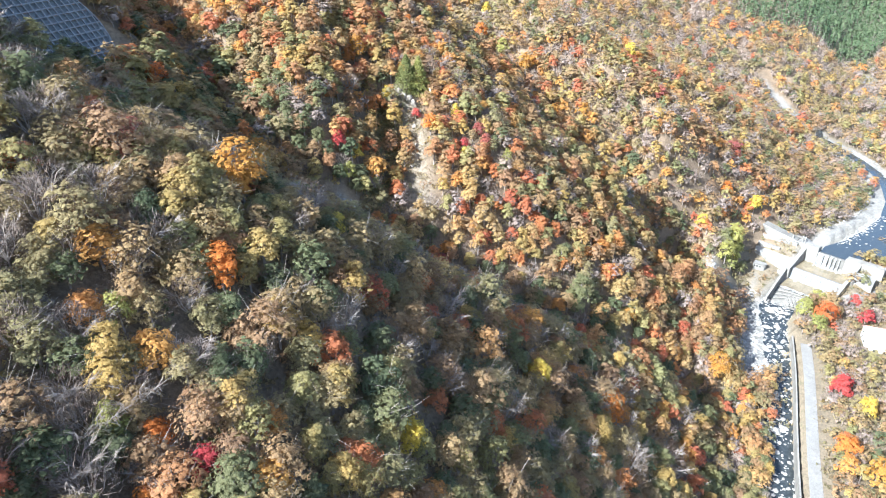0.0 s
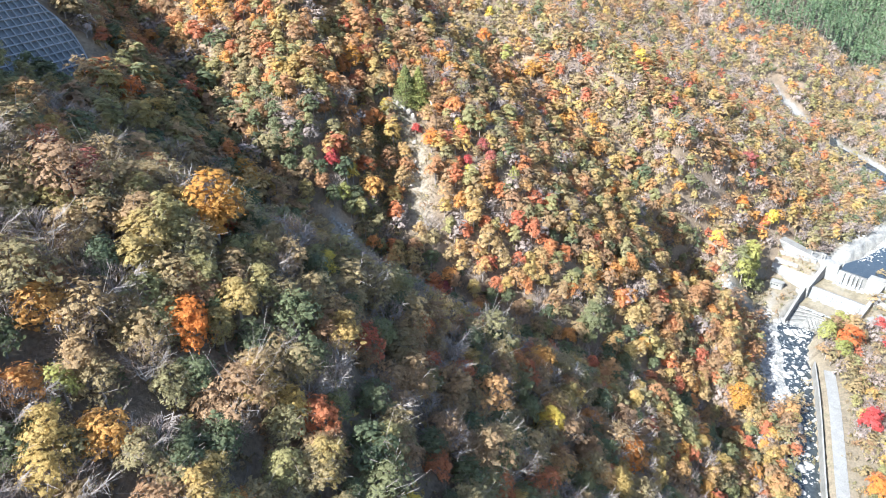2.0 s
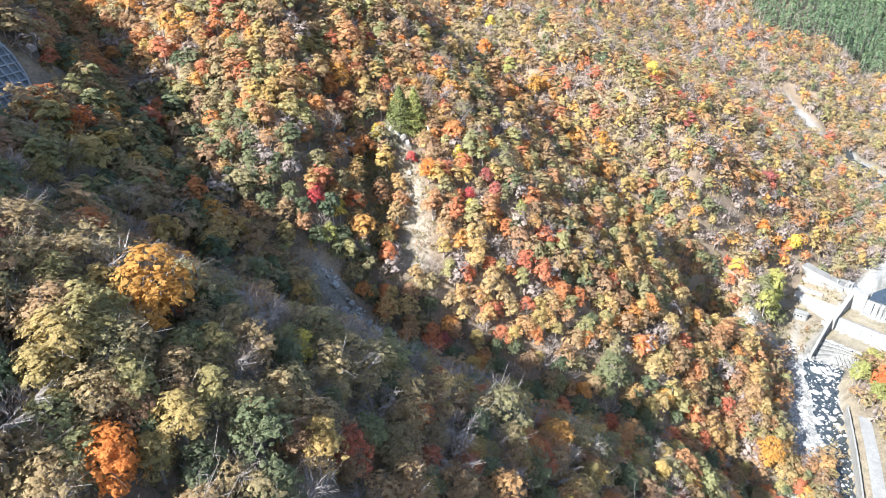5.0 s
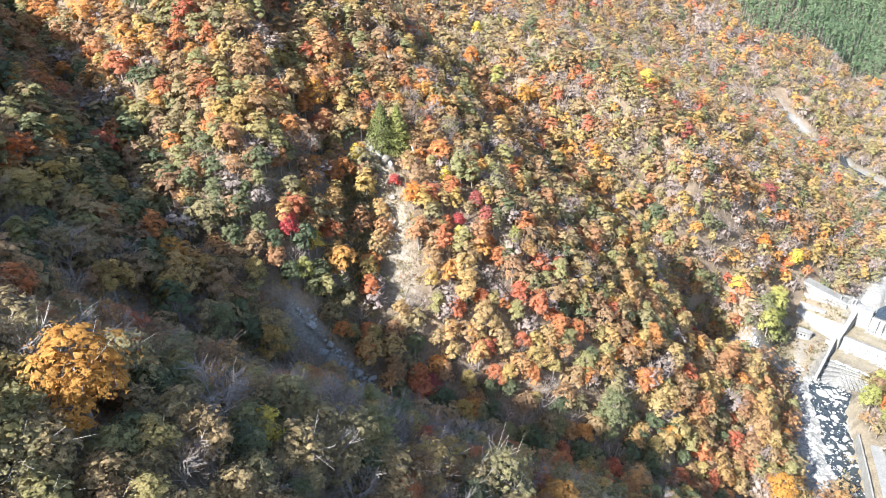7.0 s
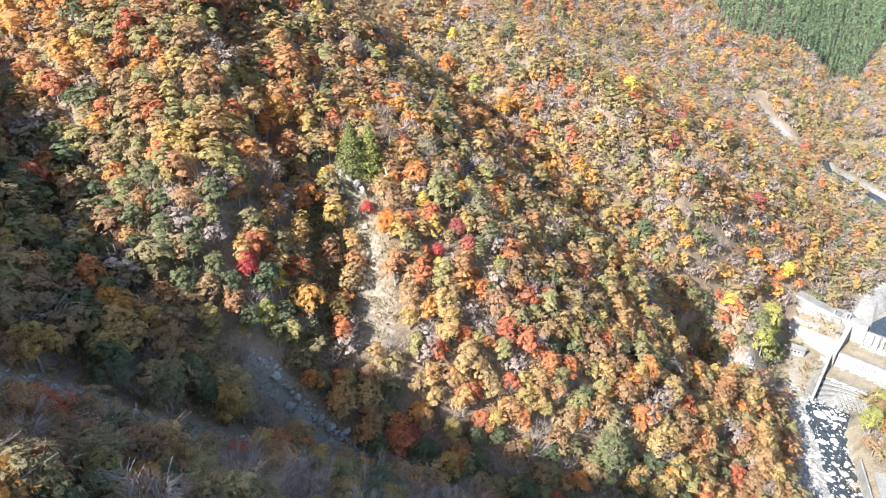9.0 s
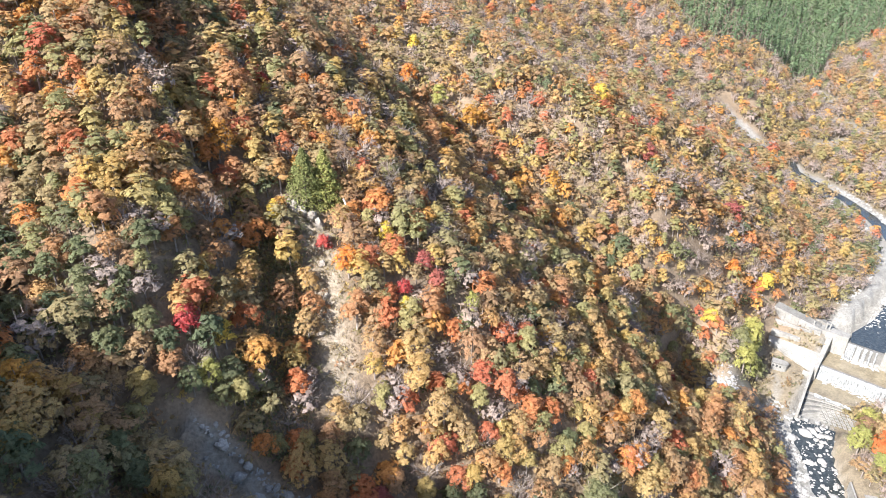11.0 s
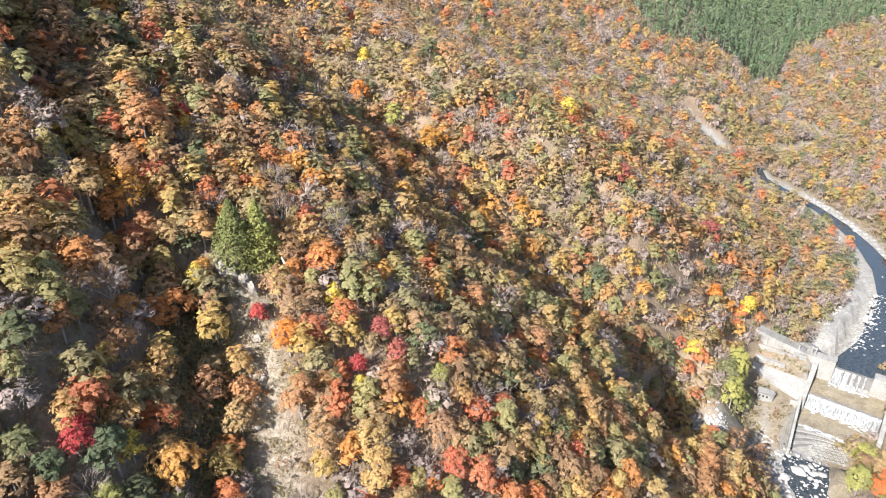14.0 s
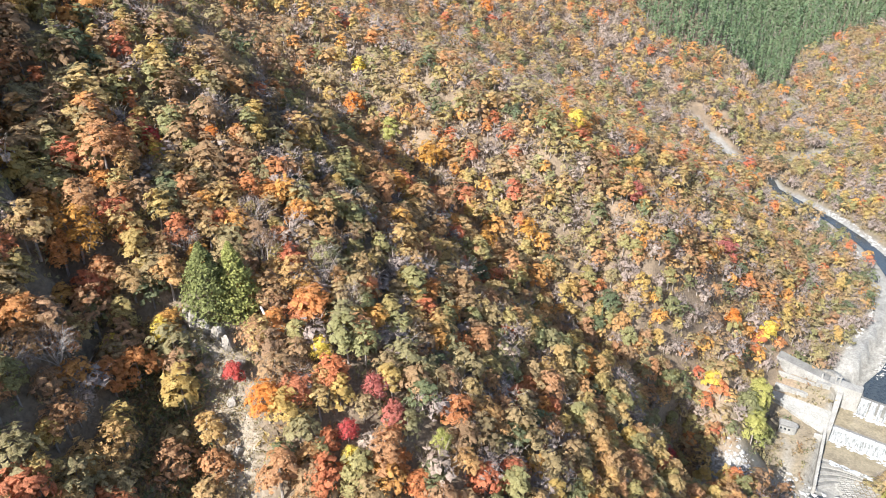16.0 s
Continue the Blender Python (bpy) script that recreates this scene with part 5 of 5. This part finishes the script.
# ---------------------------------------------------------------- scar rocks, snag, undergrowth
def build_scar():
    rs = np.random.RandomState(23)
    rocks = [stone_mesh(rs, 2) for _ in range(5)]
    for me in rocks:
        me.materials.append(M_ROCK)
    for i, (x, y, size, up) in enumerate(((-15.2, 219.6, 2.2, 1.9), (-13.2, 218.4, 1.8, 2.1), (-11.2, 217.2, 1.5, 1.8), (-16.6, 217.6, 1.6, 2.0), (-9.6, 215.8, 1.7, 1.7),
                                          (-14.4, 216.0, 1.3, 1.6), (-8.4, 213.0, 1.4, 1.5), (-9.4, 209.0, 1.1, 1.4), (-16.0, 213.0, 1.2, 1.5), (-8.6, 203.5, 1.2, 1.3), (-9.8, 198.0, 1.0, 1.3))):
        ob = new("rock_outcrop", rocks[i % 5])
        ob.matrix_basis = pose(x, y, at(x, y) + .2, rs.uniform(-25, 5), rs.uniform(-15, 15), rs.uniform(0, 360)) @ Matrix.Diagonal((size, size * .8, size * up, 1))
        tagged(ob, "pale craggy rock outcrop at the head of the scar", "rock", "scar outcrops")
    x, y = -2.5, 217.5
    z = at(x, y)
    snag = thing("dead_snag", "bleached leaning dead trunk without branches", "dead tree")
    p = Parts()
    p.add(*tube((x, y, z - .5), (x - .8, y + .6, z + 3), .34, .3, 7))
    p.add(*tube((x - .8, y + .6, z + 3), (x - 2.0, y + 1.0, z + 6.5), .3, .16, 7))
    part("trunk", *p.arrays(), M_SNAG, snag)
    p = Parts()
    p.add(*tube((x - .9, y + .6, z + 3.2), (x - .2, y + .2, z + 4.4), .12, .05, 5))
    part("stub", *p.arrays(), M_SNAG, snag)


build_scar()


def build_undergrowth():
    rs = np.random.RandomState(31)
    groups = {0: [], 1: [], 2: []}
    n = 11000
    X, Y = rs.uniform(-150, 300, n * 3), 55 + 345 * rs.uniform(0, 1, n * 3)
    gravel, grass, rock = zones(X, Y)
    s, q = (X - WEIR[0]) * ALONG[0] + (Y - WEIR[1]) * ALONG[1], (X - WEIR[0]) * DOWN[0] + (Y - WEIR[1]) * DOWN[1]
    d, left, _, _ = nearest(X, Y, WATERS[0])
    no = (gravel > .35) | ((rock > .4) & (rs.uniform(0, 1, n * 3) > .25)) | ((s > -7) & (s < 18) & (q > -20) & (q < 45)) | (~left & (d > 6.5) & (d < 15) & (Y < 235)) | ((s > -27) & (s < -5) & (q > -2) & (q < 3))
    no |= np.hypot(X - 170.5, Y - 205) < 10.5
    no |= (np.hypot(X - 146.6, Y - 264.2) < 4)
    no |= (s > -25) & (s < -6) & (q > 9.8) & (q < 17.5)
    u = (X - CRIB[0]) * CRIB_ALONG[0] + (Y - CRIB[1]) * CRIB_ALONG[1]
    v = ((X - CRIB[0]) * CRIB_UP[0] + (Y - CRIB[1]) * CRIB_UP[1]) / .315
    no |= (u > -31) & (u < 8) & (v > -7) & (v < 27)
    keep = seen(X, Y) & ~no
    X, Y, grass = X[keep][:n], Y[keep][:n], grass[keep][:n]
    Z = land(X, Y)
    kinds = []
    for _ in range(6):
        m = 16
        c = rs.normal(size=(m, 3)) * (.75, .75, .35) + (0, 0, .55)
        kinds.append(leaf_tris(c, rs.normal(size=(m, 3)) + (0, 0, .6), rs.uniform(.3, .62, m), rs))
    wood = (np.zeros((4, 3)) + np.array([(0, 0, -.4), (.03, 0, -.4), (.3, .2, 1.1), (.27, .2, 1.1)]), [(0, 1, 2, 3)])
    out = {}
    for i in range(len(X)):
        mat = M_DRY if grass[i] > .5 and rs.uniform() < .7 else (M_OAK, M_YELLOW, M_GREEN)[rs.choice(3, p=(.6, .22, .18))]
        out.setdefault((mat.name, i % 6), (mat, []))[1].append((X[i], Y[i], Z[i], rs.uniform(.6, 1.5), rs.uniform(0, 6.28), 1.0))
    fine = []
    for _ in range(6):
        m = 30
        c = rs.normal(size=(m, 3)) * (.8, .8, .42) + (0, 0, .5)
        fine.append(leaf_tris(c, rs.normal(size=(m, 3)) + (0, 0, .5), rs.uniform(.14, .34, m), rs, rs.normal(size=(m, 3)) + (0, 0, .8)))
    low = {}
    n = 480
    k = rs.uniform(0, len(SCAR_LINE) - 1.001, n)
    line = np.array(SCAR_LINE, float)[:, :2]
    i0 = k.astype(int)
    P = line[i0] + (line[i0 + 1] - line[i0]) * (k - i0)[:, None] + rs.normal(size=(n, 2)) * 2.3
    side = np.stack([rs.uniform(-24, -13, 520), rs.uniform(178, 217, 520)], 1)
    for i, (x, y, z) in enumerate(zip(side[:, 0], side[:, 1], land(side[:, 0], side[:, 1]))):
        mat = (M_GREEN, M_OAK, M_YELLOW)[rs.choice(3, p=(.5, .35, .15))]
        low.setdefault((mat.name, i % 6), (mat, []))[1].append((x, y, z, rs.uniform(.9, 1.8), rs.uniform(0, 6.28), 1.1))
    for i, (x, y, z) in enumerate(zip(P[:, 0], P[:, 1], land(P[:, 0], P[:, 1]))):
        mat = (M_DRY, M_OAK, M_YELLOW)[rs.choice(3, p=(.72, .2, .08))]
        low.setdefault((mat.name, i % 6), (mat, []))[1].append((x, y, z - .1, rs.uniform(.4, .9), rs.uniform(0, 6.28), .9))
    joined("undergrowth", [(wood, kinds[k], mat, rows) for (_, k), (mat, rows) in out.items()] + [(wood, fine[k], mat, rows) for (_, k), (mat, rows) in low.items()], "low russet and olive shrubs and dry grass under the trees", "undergrowth")


build_undergrowth()
